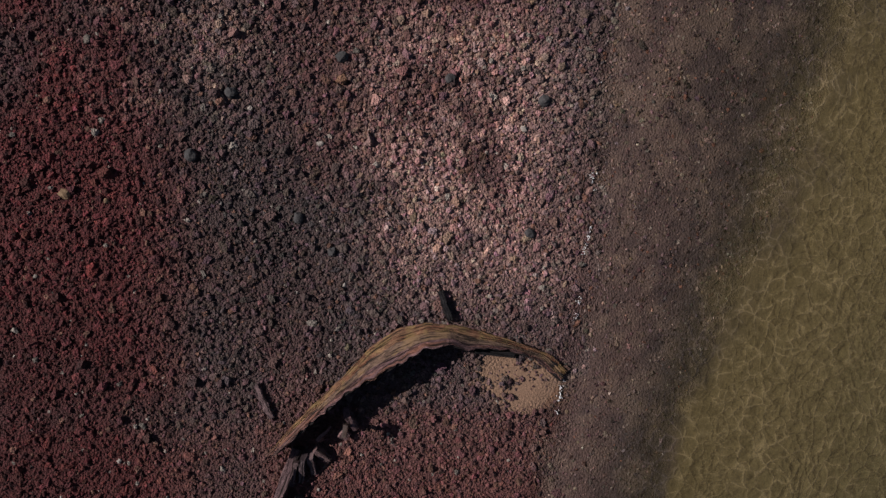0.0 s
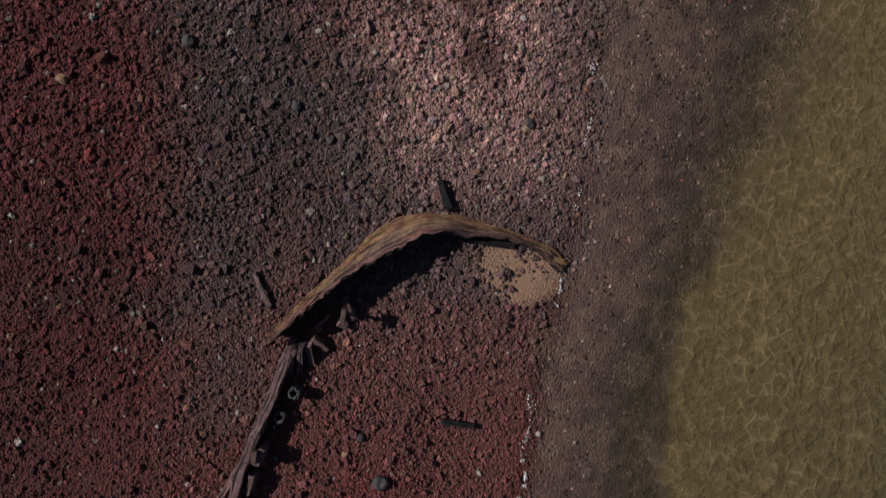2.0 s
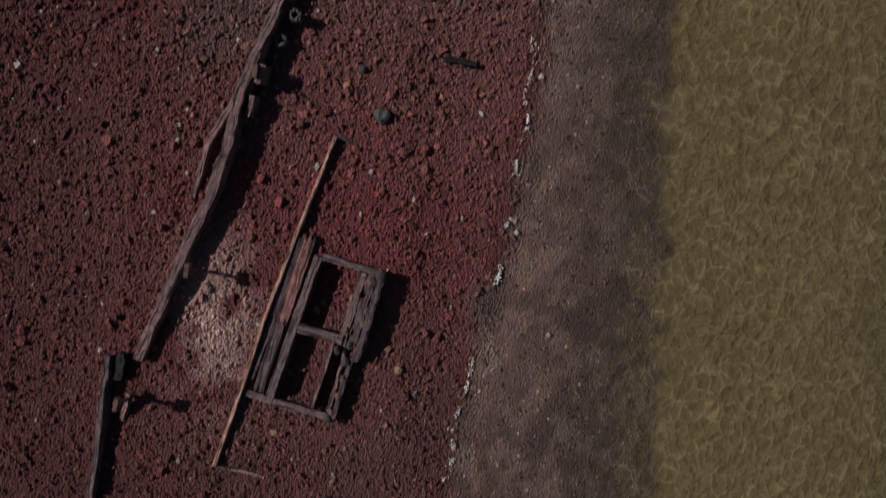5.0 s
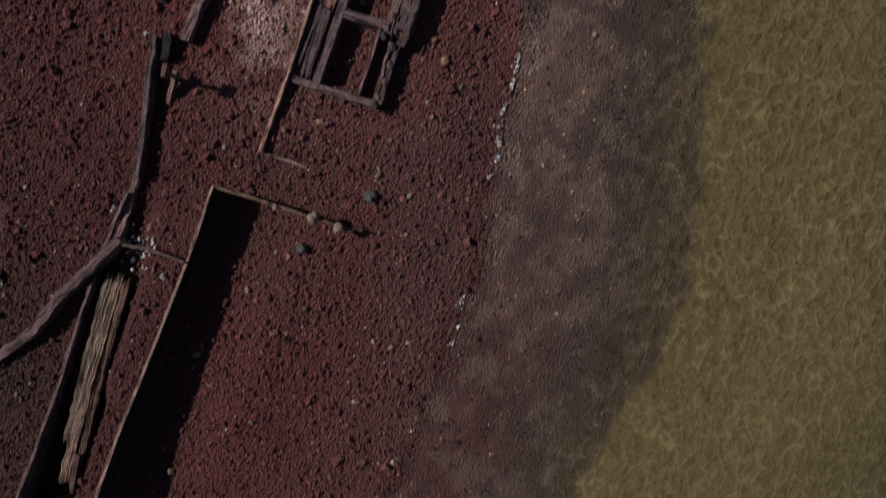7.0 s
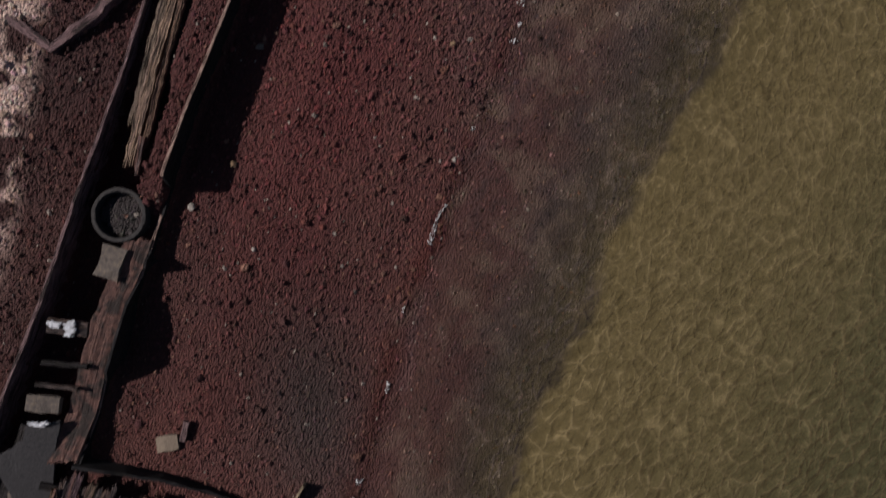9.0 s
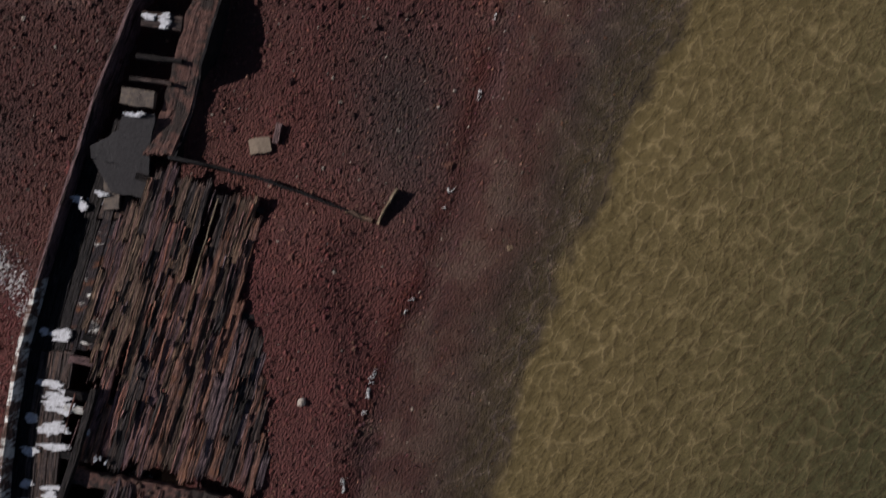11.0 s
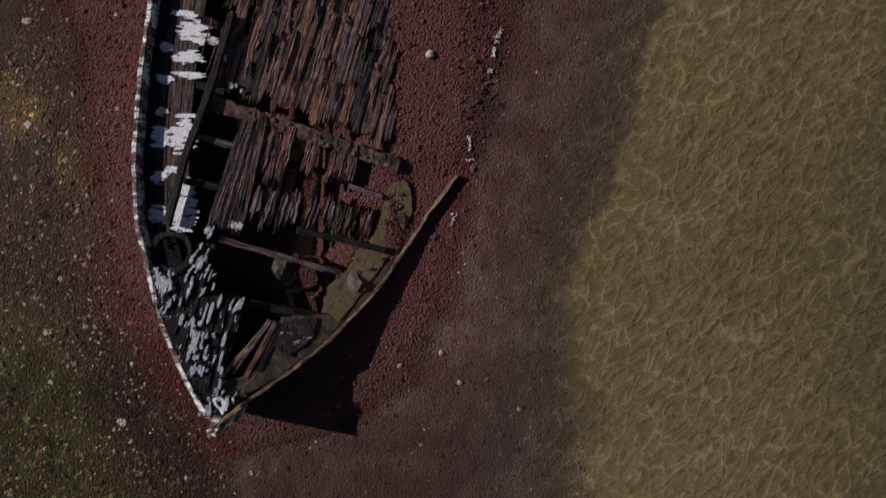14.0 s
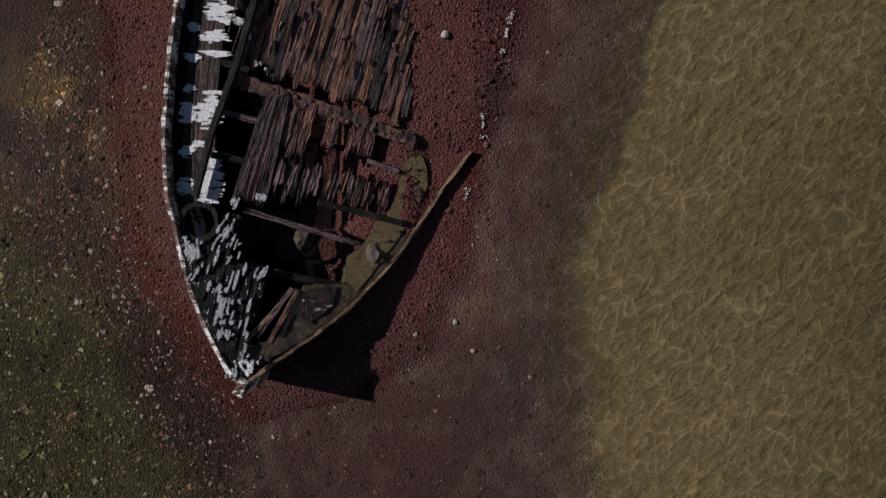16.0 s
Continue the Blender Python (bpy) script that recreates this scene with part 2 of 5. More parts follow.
    k.t.links.new(top.outputs[0], k.t.nodes["Material Output"].inputs["Surface"])
    return k.m


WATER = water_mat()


# ---- mesh helpers ----
def part(name, bm, material, parent=None, label=""):
    me = bpy.data.meshes.new(name)
    bm.to_mesh(me)
    bm.free()
    me.materials.append(material)
    ob = new(name, me)
    ob.parent = parent
    return tagged(ob, label)


def thing(name, at, label, category, group=""):
    ob = new(name)
    ob.empty_display_size = 0.3
    ob.location = at
    bpy.context.view_layer.update()
    return tagged(ob, label, category, group)


def under(ob, parent):
    """Hang a mesh built in world coordinates under a thing."""
    ob.parent = parent
    ob.matrix_parent_inverse = Matrix.Translation(-parent.location)
    return ob


def resample(path, step):
    out = []
    for a, b in zip(path, path[1:]):
        a, b = Vector(a), Vector(b)
        n = max(1, round((b - a).length / step))
        out += [a.lerp(b, i / n) for i in range(n)]
    return out + [Vector(path[-1])]


def loft(path, w, h, step=0.3, wear=0.012, seed=0, bottom=None, lean=0.0, taper=1.0, roll=0.0, bm=None):
    """A worn timber along a path of its top's middle. bottom: the height it reaches down to; roll: tilt of the top across, metres per metre."""
    rnd = random.Random(seed)
    pts = resample(path, step)
    own = bm is None
    bm = bmesh.new() if own else bm
    uv = bm.loops.layers.uv.verify()
    rings, run = [], 0.0
    for i, p in enumerate(pts):
        a, b = pts[max(0, i - 1)], pts[min(len(pts) - 1, i + 1)]
        d = (b - a)
        flat = Vector((d.x, d.y, 0))
        side = Vector((flat.y, -flat.x, 0)).normalized() if flat.length > 0.03 * d.length else Vector((1, 0, 0))
        up = side.cross(d).normalized()
        if up.z < 0:
            up = -up
        if bottom is not None:
            up = Vector((0, 0, 1))
        s = 1 + (taper - 1) * i / max(1, len(pts) - 1)
        ww = w * s * (1 + rnd.uniform(-1, 1) * wear * 3)
        hh = (p.z - bottom) if bottom is not None else h * s
        c = min(ww, hh, 0.1) * 0.1
        sec = [(-ww / 2, -c), (-ww / 2 + c, 0), (ww / 2 - c, 0), (ww / 2, -c), (ww / 2, -hh + c), (ww / 2 - c, -hh), (-ww / 2 + c, -hh), (-ww / 2, -hh + c)]
        off = Vector((rnd.uniform(-1, 1), rnd.uniform(-1, 1), rnd.uniform(-1, 1))) * wear * 0.45
        ring = []
        for x, z in sec:
            q = p + side * (x + lean * z) + up * (z + roll * x) + off + Vector((rnd.uniform(-1, 1), rnd.uniform(-1, 1), rnd.uniform(-1, 1))) * wear * 0.5
            ring.append(bm.verts.new(q))
        if i:
            run += (p - pts[i - 1]).length
        rings.append((ring, run, (ww, hh)))
    for (r0, u0, _), (r1, u1, (ww, hh)) in zip(rings, rings[1:]):
        around = [0, 0.02, ww, ww + 0.02, ww + hh, ww + hh + 0.02, 2 * ww + hh, 2 * ww + hh + 0.02, 2 * ww + 2 * hh]
        for j in range(8):
            f = bm.faces.new((r0[j], r1[j], r1[(j + 1) % 8], r0[(j + 1) % 8]))
            for lo, (uu, vv) in zip(f.loops, ((u0, around[j]), (u1, around[j]), (u1, around[j + 1]), (u0, around[j + 1]))):
                lo[uv].uv = (uu, vv)
    for ring, rev in ((rings[0][0], False), (rings[-1][0], True)):
        bm.faces.new(ring[::-1] if rev else ring)
    if own:
        bmesh.ops.recalc_face_normals(bm, faces=bm.faces[:])
    return bm


def strip(name, parent, material, edge_a, edge_b, ridge=0.02, thick=0.06, rag=(0.0, 0.0), ends=0.05, step=0.1, fine=0.014, seed=0.0, label=""):
    """Weathered board between two edges: split into long ridges and furrows, with ragged sides and splintered ends."""
    rr = random.Random(seed)
    off = rr.uniform(0, 60)
    a, b = resample(edge_a, step / 3), resample(edge_b, step / 3)
    run = sum((p - q).length for p, q in zip(a, a[1:]))
    rows = max(2, round(run / step))
    width = max((p - q).length for p, q in zip((a[0], a[len(a) // 2], a[-1]), (b[0], b[len(b) // 2], b[-1])))
    cols = max(4, min(40, round(width / fine)))
    tips = [[rr.uniform(-1, 1) * ends for _ in range(cols + 1)] for _ in (0, 1)]
    bm = bmesh.new()
    uv = bm.loops.layers.uv.verify()
    grid = []
    for i in range(rows + 1):
        f = i / rows
        p, q = a[round(f * (len(a) - 1))], b[round(f * (len(b) - 1))]
        ahead = (a[min(len(a) - 1, round(f * (len(a) - 1)) + 3)] - a[max(0, round(f * (len(a) - 1)) - 3)]).normalized()
        u = f * run
        r0, r1 = rag[0] * noise.noise((u * 5, off, 1.3)) * 2, rag[1] * noise.noise((u * 6, off, 7.9)) * 2
        line_up = []
        for j in range(cols + 1):
            g = j / cols
            v = g * width
            h = 0.7 * noise.noise((u * 0.9 + off, v * 42, off)) + noise.noise((u * 0.6, v * 13 + off, off)) + 0.5 * noise.noise((u * 7, v * 24, off))
            pt = p.lerp(q, g + 0.25 / cols * noise.noise((u * 2.2, j * 3.1, off)))
            pt = pt + (q - p).normalized() * (r0 * (1 - g) + r1 * g)
            pt.z += ridge * h
            if i in (0, rows):
                pt += ahead * tips[0 if i == 0 else 1][j]
            line_up.append((bm.verts.new(pt), u, v))
        grid.append(line_up)
    rim = [x[0] for x in grid[0]] + [g[-1][0] for g in grid[1:]] + [x[0] for x in grid[-1][-2::-1]] + [g[0][0] for g in grid[-2:0:-1]]
    for r0, r1 in zip(grid, grid[1:]):
        for j in range(cols):
            four = (r0[j], r0[j + 1], r1[j + 1], r1[j])
            f = bm.faces.new([x[0] for x in four])
            for lo, x in zip(f.loops, four):
                lo[uv].uv = (x[1], x[2])
    low = [bm.verts.new(v.co - Vector((0, 0, thick))) for v in rim]
    for i in range(len(rim)):
        k = (i + 1) % len(rim)
        bm.faces.new((rim[i], low[i], low[k], rim[k]))
    bm.faces.new(low)
    bmesh.ops.recalc_face_normals(bm, faces=bm.faces[:])
    return under(part(name, bm, material, None, label), parent)


def board(name, parent, material, path, w, **more):
    """A straight-edged weathered board along its middle line."""
    d = Vector(path[-1]) - Vector(path[0])
    side = Vector((d.y, -d.x, 0)).normalized() * (w / 2)
    tilt = more.pop("roll", 0.0)
    sa, sb = -side - Vector((0, 0, tilt * w / 2)), side + Vector((0, 0, tilt * w / 2))
    return strip(name, parent, material, [Vector(p) + sa for p in path], [Vector(p) + sb for p in path], **more)


def crust(parent, cx, cy, hx, hy, height, turn, seed, material, stretch=(5.0, 1.0), bite=1.2, least=0.5):
    """A ragged crust of dried droppings lying on a surface."""
    n = 0.014
    off = Vector((seed * 7.3, seed * 3.1, 0))
    ca, sa = math.cos(turn), math.sin(turn)
    kx, ky = int(hx * 1.35 / n) + 1, int(hy * 1.35 / n) + 1
    keep = set()
    for i in range(-kx, kx):
        for j in range(-ky, ky):
            u, v = (i + 0.5) * n, (j + 0.5) * n
            q = Vector((u * 15 / stretch[0], v * 15 / stretch[1], 0)) + off
            m = 1 - (abs(u) / hx) ** 2.4 - (abs(v) / hy) ** 2.4 + bite * (noise.noise(q) + 0.6 * noise.noise(q * 2.7) + 0.4 * noise.noise(q * 6.1))
            if m > least:
                keep.add((i, j))
    while keep:
        piece, edge = set(), [min(keep)]
        keep.discard(edge[0])
        while edge:
            i, j = edge.pop()
            piece.add((i, j))
            for q in ((i + 1, j), (i - 1, j), (i, j + 1), (i, j - 1)):
                if q in keep:
                    keep.remove(q)
                    edge.append(q)
        if len(piece) > 7:
            under(part("droppings_crust", crust_piece(piece, cx, cy, n, ca, sa, height), material, None, "white crust of dried bird droppings"), parent)


def crust_piece(cells, cx, cy, n, ca, sa, height):
    """One connected flake of crust, a centimetre or two thick."""
    bm = bmesh.new()
    pts = {}

    def vert(i, j, low):
        if (i, j, low) not in pts:
            x, y = cx + (i * ca - j * sa) * n, cy + (i * sa + j * ca) * n
            pts[(i, j, low)] = bm.verts.new((x, y, height(x, y) + (-0.03 if low else 0.016 + 0.008 * noise.noise((x * 30, y * 30, 0)))))
        return pts[(i, j, low)]

    for i, j in sorted(cells):
        bm.faces.new((vert(i, j, 0), vert(i + 1, j, 0), vert(i + 1, j + 1, 0), vert(i, j + 1, 0)))
        for (di, dj), (a, b) in (((1, 0), ((1, 0), (1, 1))), ((-1, 0), ((0, 1), (0, 0))), ((0, 1), ((1, 1), (0, 1))), ((0, -1), ((0, 0), (1, 0)))):
            if (i + di, j + dj) not in cells:
                p, q = (i + a[0], j + a[1]), (i + b[0], j + b[1])
                bm.faces.new((vert(*p, 0), vert(*p, 1), vert(*q, 1), vert(*q, 0)))
    return bm


def timber(name, parent, material, path, w, h, label="", **more):
    return under(part(name, loft(path, w, h, **more), material, None, label), parent)


def line(points, k):
    """Interpolate a table of (key, value, ...) rows, in rising or falling keys."""
    rows = sorted(points)
    return np.interp(k, [r[0] for r in rows], [r[1] for r in rows])


# ---- the lie of the land ----
SHORE = [(20, 4.4), (5.4, 3.6), (0.5, 3.2), (-2.6, 2.75), (-5.4, 2.0), (-9.4, 1.45), (-13.5, 0.35), (-16.8, -0.1), (-19.6, -1.2), (-22, -2.1), (-25, -3.2), (-27.5, -3.8),
         (-29.9, -4.6), (-31.5, -5.4), (-34, -6.1), (-37.3, -6.7), (-39.3, -7.6), (-40.2, -9.0), (-40.8, -11.2), (-44, -13), (-60, -16)]
LEFT_SHORE = [(20, -60), (-24, -40), (-28, -17), (-32, -14.4), (-34, -14.2), (-37, -13.6), (-38.8, -12.6), (-40.4, -11.3), (-44, -9), (-60, -6)]
SAND_EDGE = [(20, 14), (4.9, 9.4), (1.1, 7.8), (-2, 6.25), (-4.2, 5.2), (-6, 4.8), (-9.9, 4.9), (-13.2, 4.8), (-17, 4.45), (-18.5, 3.9), (-21.2, 2.4), (-26.2, 0.05), (-28.4, -0.85),
             (-30.5, -1.75), (-33, -2.5), (-35.1, -3.1), (-37.4, -4.0), (-38.8, -4.0), (-40.3, -3.6), (-42.3, -3.1), (-60, 2)]
WALL = [(-5.51, -15.28), (-6.06, -16.84), (-6.51, -18.08), (-7.01, -19.38), (-7.44, -20.45), (-7.78, -21.6), (-8.28, -23.27), (-8.69, -24.18), (-9.03, -25.35), (-9.58, -27.35)]
PORT = [(-7.99, -17.11), (-8.31, -18.2), (-8.79, -19.73), (-9.53, -21.79), (-10.3, -24.13), (-11.0, -26.0), (-11.62, -28.18), (-12.0, -29.79), (-12.24, -31.14), (-12.45, -32.97),
        (-12.55, -34.7), (-12.47, -35.95), (-12.23, -36.8), (-12.05, -37.5), (-11.71, -38.46), (-11.26, -39.3), (-10.97, -39.69)]


class Lattice:
    """Smooth value noise on arrays."""

    def __init__(self, seed):
        self.g = np.random.RandomState(seed).rand(256, 256)

    def __call__(self, x, y, size):
        u, v = np.asarray(x) / size + 91.3, np.asarray(y) / size + 57.7
        i, j = np.floor(u).astype(int), np.floor(v).astype(int)
        a, b = u - i, v - j
        a, b = a * a * (3 - 2 * a), b * b * (3 - 2 * b)
        g = lambda p, q: self.g[p % 256, q % 256]
        return (g(i, j) * (1 - a) + g(i + 1, j) * a) * (1 - b) + (g(i, j + 1) * (1 - a) + g(i + 1, j + 1) * a) * b


N1, N2, N3 = Lattice(3), Lattice(5), Lattice(8)


def fbm(n, x, y, size):
    return (n(x, y, size) + 0.5 * n(x + 7, y + 3, size / 2.1) + 0.25 * n(x - 5, y + 9, size / 4.3)) / 1.75


def smooth(a, b, x):
    t = np.clip((x - a) / (b - a), 0, 1)
    return t * t * (3 - 2 * t)


def land(x, y):
    """Height of the gravel."""
    x, y = np.asarray(x, float), np.asarray(y, float)
    right, left = line(SHORE, y) - x, x - line(LEFT_SHORE, y)
    near = np.minimum(right, left * 0.9)
    z = 0.062 * np.clip(near, -6.0, 11.0)
    z = np.where(near < 0, np.where(right < left, np.interp(y, [-41, -37], [0.025, 0.07]), 0.022) * np.clip(near, -7, 0), z)
    z = z + (fbm(N1, x, y, 2.6) - 0.5) * 0.12 + (fbm(N2, x, y, 0.7) - 0.5) * 0.05
    # gravel that has filled the side deck between rail and coaming
    xa, xb = line([(b, a) for a, b in WALL], y), line([(b, a) for a, b in PORT], y)
    across = np.clip((x - xb) / np.maximum(xa - xb, 0.3), 0, 1)
    low = smooth(-19.2, -20.0, y)
    level = 0.28 * (1 - low) + (0.34 + 0.28 * low) * smooth(0.3 + 0.18 * low, 0.62 + 0.08 * low, across)
    ringed = smooth(0.56, 0.46, np.hypot(x + 8.8, y + 22.3))
    trough = smooth(0, 0.04, across) * smooth(0.75, 0.6, across) * smooth(-19.6, -20.2, y) * smooth(-27.2, -26.6, y)
    z = z - np.maximum(z - 0.02, 0) * trough
    inside = smooth(0, 0.04, across) * smooth(1, 0.97, across) * smooth(-15.3, -16.2, y) * smooth(-26.9, -26.2, y) * smooth(-22.4, -21.8, y)
    z = z + np.maximum(level - z, 0) * inside
    z = z + np.maximum(0.3 - z, 0) * smooth(-9.1, -8.6, x) * smooth(-7.3, -7.9, x) * smooth(-34.2, -34.6, y) * smooth(-37.0, -36.4, y)
    z = z * (1 - ringed) + 0.44 * ringed
    boxed = smooth(0.08, -0.02, np.abs((x + 2.45) * 0.95 - (y + 11.9) * 0.32) - 0.55) * smooth(0.1, 0.0, np.abs((y + 11.85) + 0.3 * (x + 2.45)) - 1.45)
    z = z - 0.14 * boxed
    # the open hold under the broken foredeck
    xs = np.interp(-y, [34, 36.4, 37.2, 37.8, 38.4, 39.0], [-7.4, -7.7, -8.2, -8.8, -9.4, -10.2])
    hold = smooth(-9.0, -9.5, x) * smooth(-33.7, -34.1, y) * smooth(-39.2, -38.8, y) * smooth(0.05, 0.25, x - xb) * smooth(0.1, 0.35, xs - x)
    z = z - 0.5 * hold
    side = x - np.interp(-y, [27, 28.9, 30.1, 31, 33.3, 34.4], [-7.6, -7.95, -8.2, -7.8, -7.7, -8.0])
    bank = np.interp(-y, [27, 28.9, 31, 33.3, 34.4], [0.42, 0.43, 0.36, 0.29, 0.25]) - 0.03 * np.clip(side, 0, 3)
    z = z + np.maximum(bank - z, 0) * smooth(-0.8, -0.3, side) * smooth(2.4, 1.2, side) * smooth(-28.2, -28.9, y) * smooth(-34.9, -34.2, y)
    # gravel banked up round the small hatch
    z = z + 0.13 * smooth(-7.6, -6.2, x) * smooth(0.3, -1.0, x) * smooth(-4.4, -5.8, y) * smooth(-15.2, -14.2, y)
    # scoured out beside the coaming
    dip = smooth(0.0, 0.15, x - xa) * smooth(2.2, 0.9, x - xa) * smooth(-15.2, -16.0, y) * smooth(-27.6, -26.8, y)
    return z - 0.12 * dip


def tints(x, y, sand=True, dusty=1.0):
    """Base colours of the gravel by place: red, dark grey, pale and wet drifts, and sand out at sea; vignetting to the
    left is dimmed in.
    """
    x, y = np.asarray(x, float), np.asarray(y, float)
    n, n2, n3 = fbm(N1, x, y, 3.2), fbm(N2, x, y, 1.3), fbm(N3, x, y, 5.5)
    red, brown, grey = np.array((0.125, 0.026, 0.027)), np.array((0.116, 0.041, 0.037)), np.array((0.07, 0.056, 0.057))
    pale, orange, wetc = np.array((0.33, 0.2, 0.175)), np.array((0.135, 0.044, 0.036)), np.array((0.105, 0.068, 0.06))
    c = np.broadcast_to(brown, x.shape + (3,)).copy()

    def lay(colour, f):
        nonlocal c
        f = np.clip(f, 0, 1)[..., None]
        c = c * (1 - f) + colour * f

    lay(red, smooth(-5.0, -7.5, x + (n - 0.5) * 4 - 0.0) * smooth(-14, -4, y))
    lay(red, smooth(0.4, 0.6, n3) * 0.8 * (1 - 0.85 * smooth(-5, -1, y) * smooth(-6.5, -4, x)))
    lay(np.array((0.112, 0.06, 0.057)), smooth(-7, -2, y) * smooth(-6.8, -4.5, x + (n - 0.5) * 2) * 0.85)
    lay(grey, np.exp(-((x - (-3.6 - 0.35 * (y - 1) + (n - 0.5) * 2)) / 1.5) ** 2) * smooth(-4, 1, y) * 0.65)
    lay(np.array((0.135, 0.038, 0.036)), smooth(-4.0, -6.5, x + (n - 0.5) * 2) * smooth(-25, -20, y) * smooth(-4, -8, y) * 0.75)
    lay(grey, smooth(0.5, 0.66, n) * (0.2 + 0.35 * smooth(-8, -2, y)))
    dust = 0.5 * n2 + 0.3 * fbm(N3, x, y, 0.55) + 0.2 * fbm(N1, x, y, 0.22)
    lay(pale, np.exp(-((x - 0.8) / 2.4) ** 4 - ((y - 2.2) / 3.2) ** 4) * smooth(0.37, 0.54, dust) * dusty)
    lay(pale, np.exp(-((x + 5.6) / 1.7) ** 4 - ((y - 4.3) / 1.6) ** 4) * smooth(0.46, 0.62, dust) * 0.7 * dusty)
    lay(grey * 0.75, np.exp(-((x + 4.5 + 0.3 * (y - 2)) / 1.3) ** 2 - ((y - 2.2) / 2.6) ** 2) * smooth(0.62, 0.42, dust) * 0.7)
    lay(grey, smooth(1.6, 2.6, x) * smooth(-1.0, 1.5, y) * 0.45)
    lay(np.array((0.42, 0.27, 0.24)), np.exp(-((x + 4.75) / 0.85) ** 2 - ((y + 11.5) / 1.5) ** 2) * smooth(0.3, 0.5, fbm(N3, x, y, 0.6)))
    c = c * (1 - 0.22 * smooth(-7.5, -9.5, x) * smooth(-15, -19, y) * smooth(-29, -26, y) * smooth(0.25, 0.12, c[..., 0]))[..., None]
    lay(grey * 0.9, smooth(0.6, 0.5, np.hypot(x + 8.8, y + 22.3)))
    lay(orange, smooth(0.7, 0.9, np.hypot(x + 8.8, y + 22.3)) * smooth(-17, -27, y) * 0.55 * smooth(0.22, 0.55, n2))
    lay(np.array((0.12, 0.036, 0.034)), np.exp(-((x + 6.9) / 1.6) ** 2) * smooth(-28, -31, y) * 0.85)
    lay(np.array((0.05, 0.042, 0.04)), np.exp(-((x + 4.9) / 1.2) ** 2 - ((y + 26.4) / 2.2) ** 2) * 0.75)
    lay(np.array((0.16, 0.036, 0.036)), smooth(-5.0, -6.5, x + (n - 0.5) * 2) * smooth(-7, -10, y) * smooth(-20, -16, y) * 0.6)
    c = c * np.interp(y, [-32, -28, -16, -12], [1.0, 0.84, 0.84, 1.0])[..., None]
    brink = np.interp(-y, [15, 16.5, 20, 24], [-9.9, -10.1, -10.65, -11.3])
    lay(np.array((0.85, 0.6, 0.52)), smooth(brink + 0.3, brink - 0.4, x) * smooth(-15.2, -16.2, y) * smooth(-24.5, -22.5, y) * smooth(-15, -12.5, x) * smooth(0.4, 0.52, 0.6 * fbm(N3, x, y, 0.7) + 0.4 * fbm(N1, x, y, 0.25)))
    right, left = line(SHORE, y) - x, x - line(LEFT_SHORE, y)
    lay(np.array((0.22, 0.135, 0.09)), sand * smooth(0.35, 0.6, np.exp(-((x - 1.7) / 1.1) ** 2 - ((y + 2.9) / 0.9) ** 2) + (n2 - 0.5) * 0.7))
    # sea bed: dark stones with silt between, then sand
    south = smooth(-12, -22, y)[..., None]
    wetc = np.array((0.12, 0.086, 0.079)) * (1 - south) + np.array((0.108, 0.057, 0.055)) * south
    lay(wetc, smooth(0.25, -0.35, right + (n2 - 0.5) * 0.6) * 0.9)
    north = smooth(-13, -9, y)
    m1, m2 = fbm(N3, x * 1.15, y, 0.62), fbm(N1, x * 1.2, y, 0.36)
    lay(np.array((0.17, 0.12, 0.08)), (1 - north) * smooth(-0.2, -1.0, right) * smooth(-3.2, -1.8, right) * smooth(0.46, 0.66, n2) * (0.35 - 0.2 * smooth(-14, -24, y)))
    lay(np.array((0.08, 0.063, 0.06)), smooth(-1.4, -2.8, right + (n2 - 0.5)) * np.interp(y, [-36, -26], [0.7, 0.8]) * smooth(-7.5, -5.5, x))
    lay(np.array((0.078, 0.052, 0.043)), smooth(0.1, -1.3, left + (n2 - 0.5)))
    lay(np.array((0.13, 0.084, 0.062)), smooth(0.5, -0.7, left) * smooth(-37.5, -34.5, y) * smooth(0.36, 0.6, 0.5 * m1 + 0.5 * m2) * 0.9)
    lay(np.array((0.23, 0.155, 0.07)), smooth(0.3, 0.6, np.exp(-((x + 16.0) / 0.8) ** 2 - ((y + 33.5) / 0.7) ** 2) + (m1 - 0.5) * 0.8) * 0.9)
    lay(np.array((0.17, 0.115, 0.06)), smooth(0.0, -0.8, left) * smooth(0.5, 0.62, n2) * smooth(-36.5, -33.5, y) * smooth(-22, -17, x) * 0.9)
    lay(np.array((0.125, 0.116, 0.052)) * (0.55 + 0.9 * m2)[..., None], smooth(-1.2, -3.0, left + (n2 - 0.5) * 2) * smooth(-35, -38, y) * 0.85)
    edge = x - line(SAND_EDGE, y)
    wide = 0.16 + 1.3 * smooth(-5, 2, y) + 0.5 * smooth(-36, -39, y)
    sunk = smooth(0.5, -0.6, right + (n2 - 0.5) * 1.4) * (0.65 + 0.35 * smooth(-30, -14, y))
    lay(np.array((0.084, 0.07, 0.072)), sunk * smooth(-2.4, -0.7, edge + (m1 - 0.5) * 2.4) * 0.85)
    m3 = fbm(N2, x, y, 0.2)
    lay(np.array((0.19, 0.142, 0.115)), sunk * smooth(0.47, 0.6, 0.36 * m1 + 0.32 * m2 + 0.32 * m3) * 0.6)
    lay(np.array((0.062, 0.049, 0.05)), sunk * smooth(0.46, 0.34, 0.25 * n2 + 0.4 * m2 + 0.35 * m3) * 0.6)
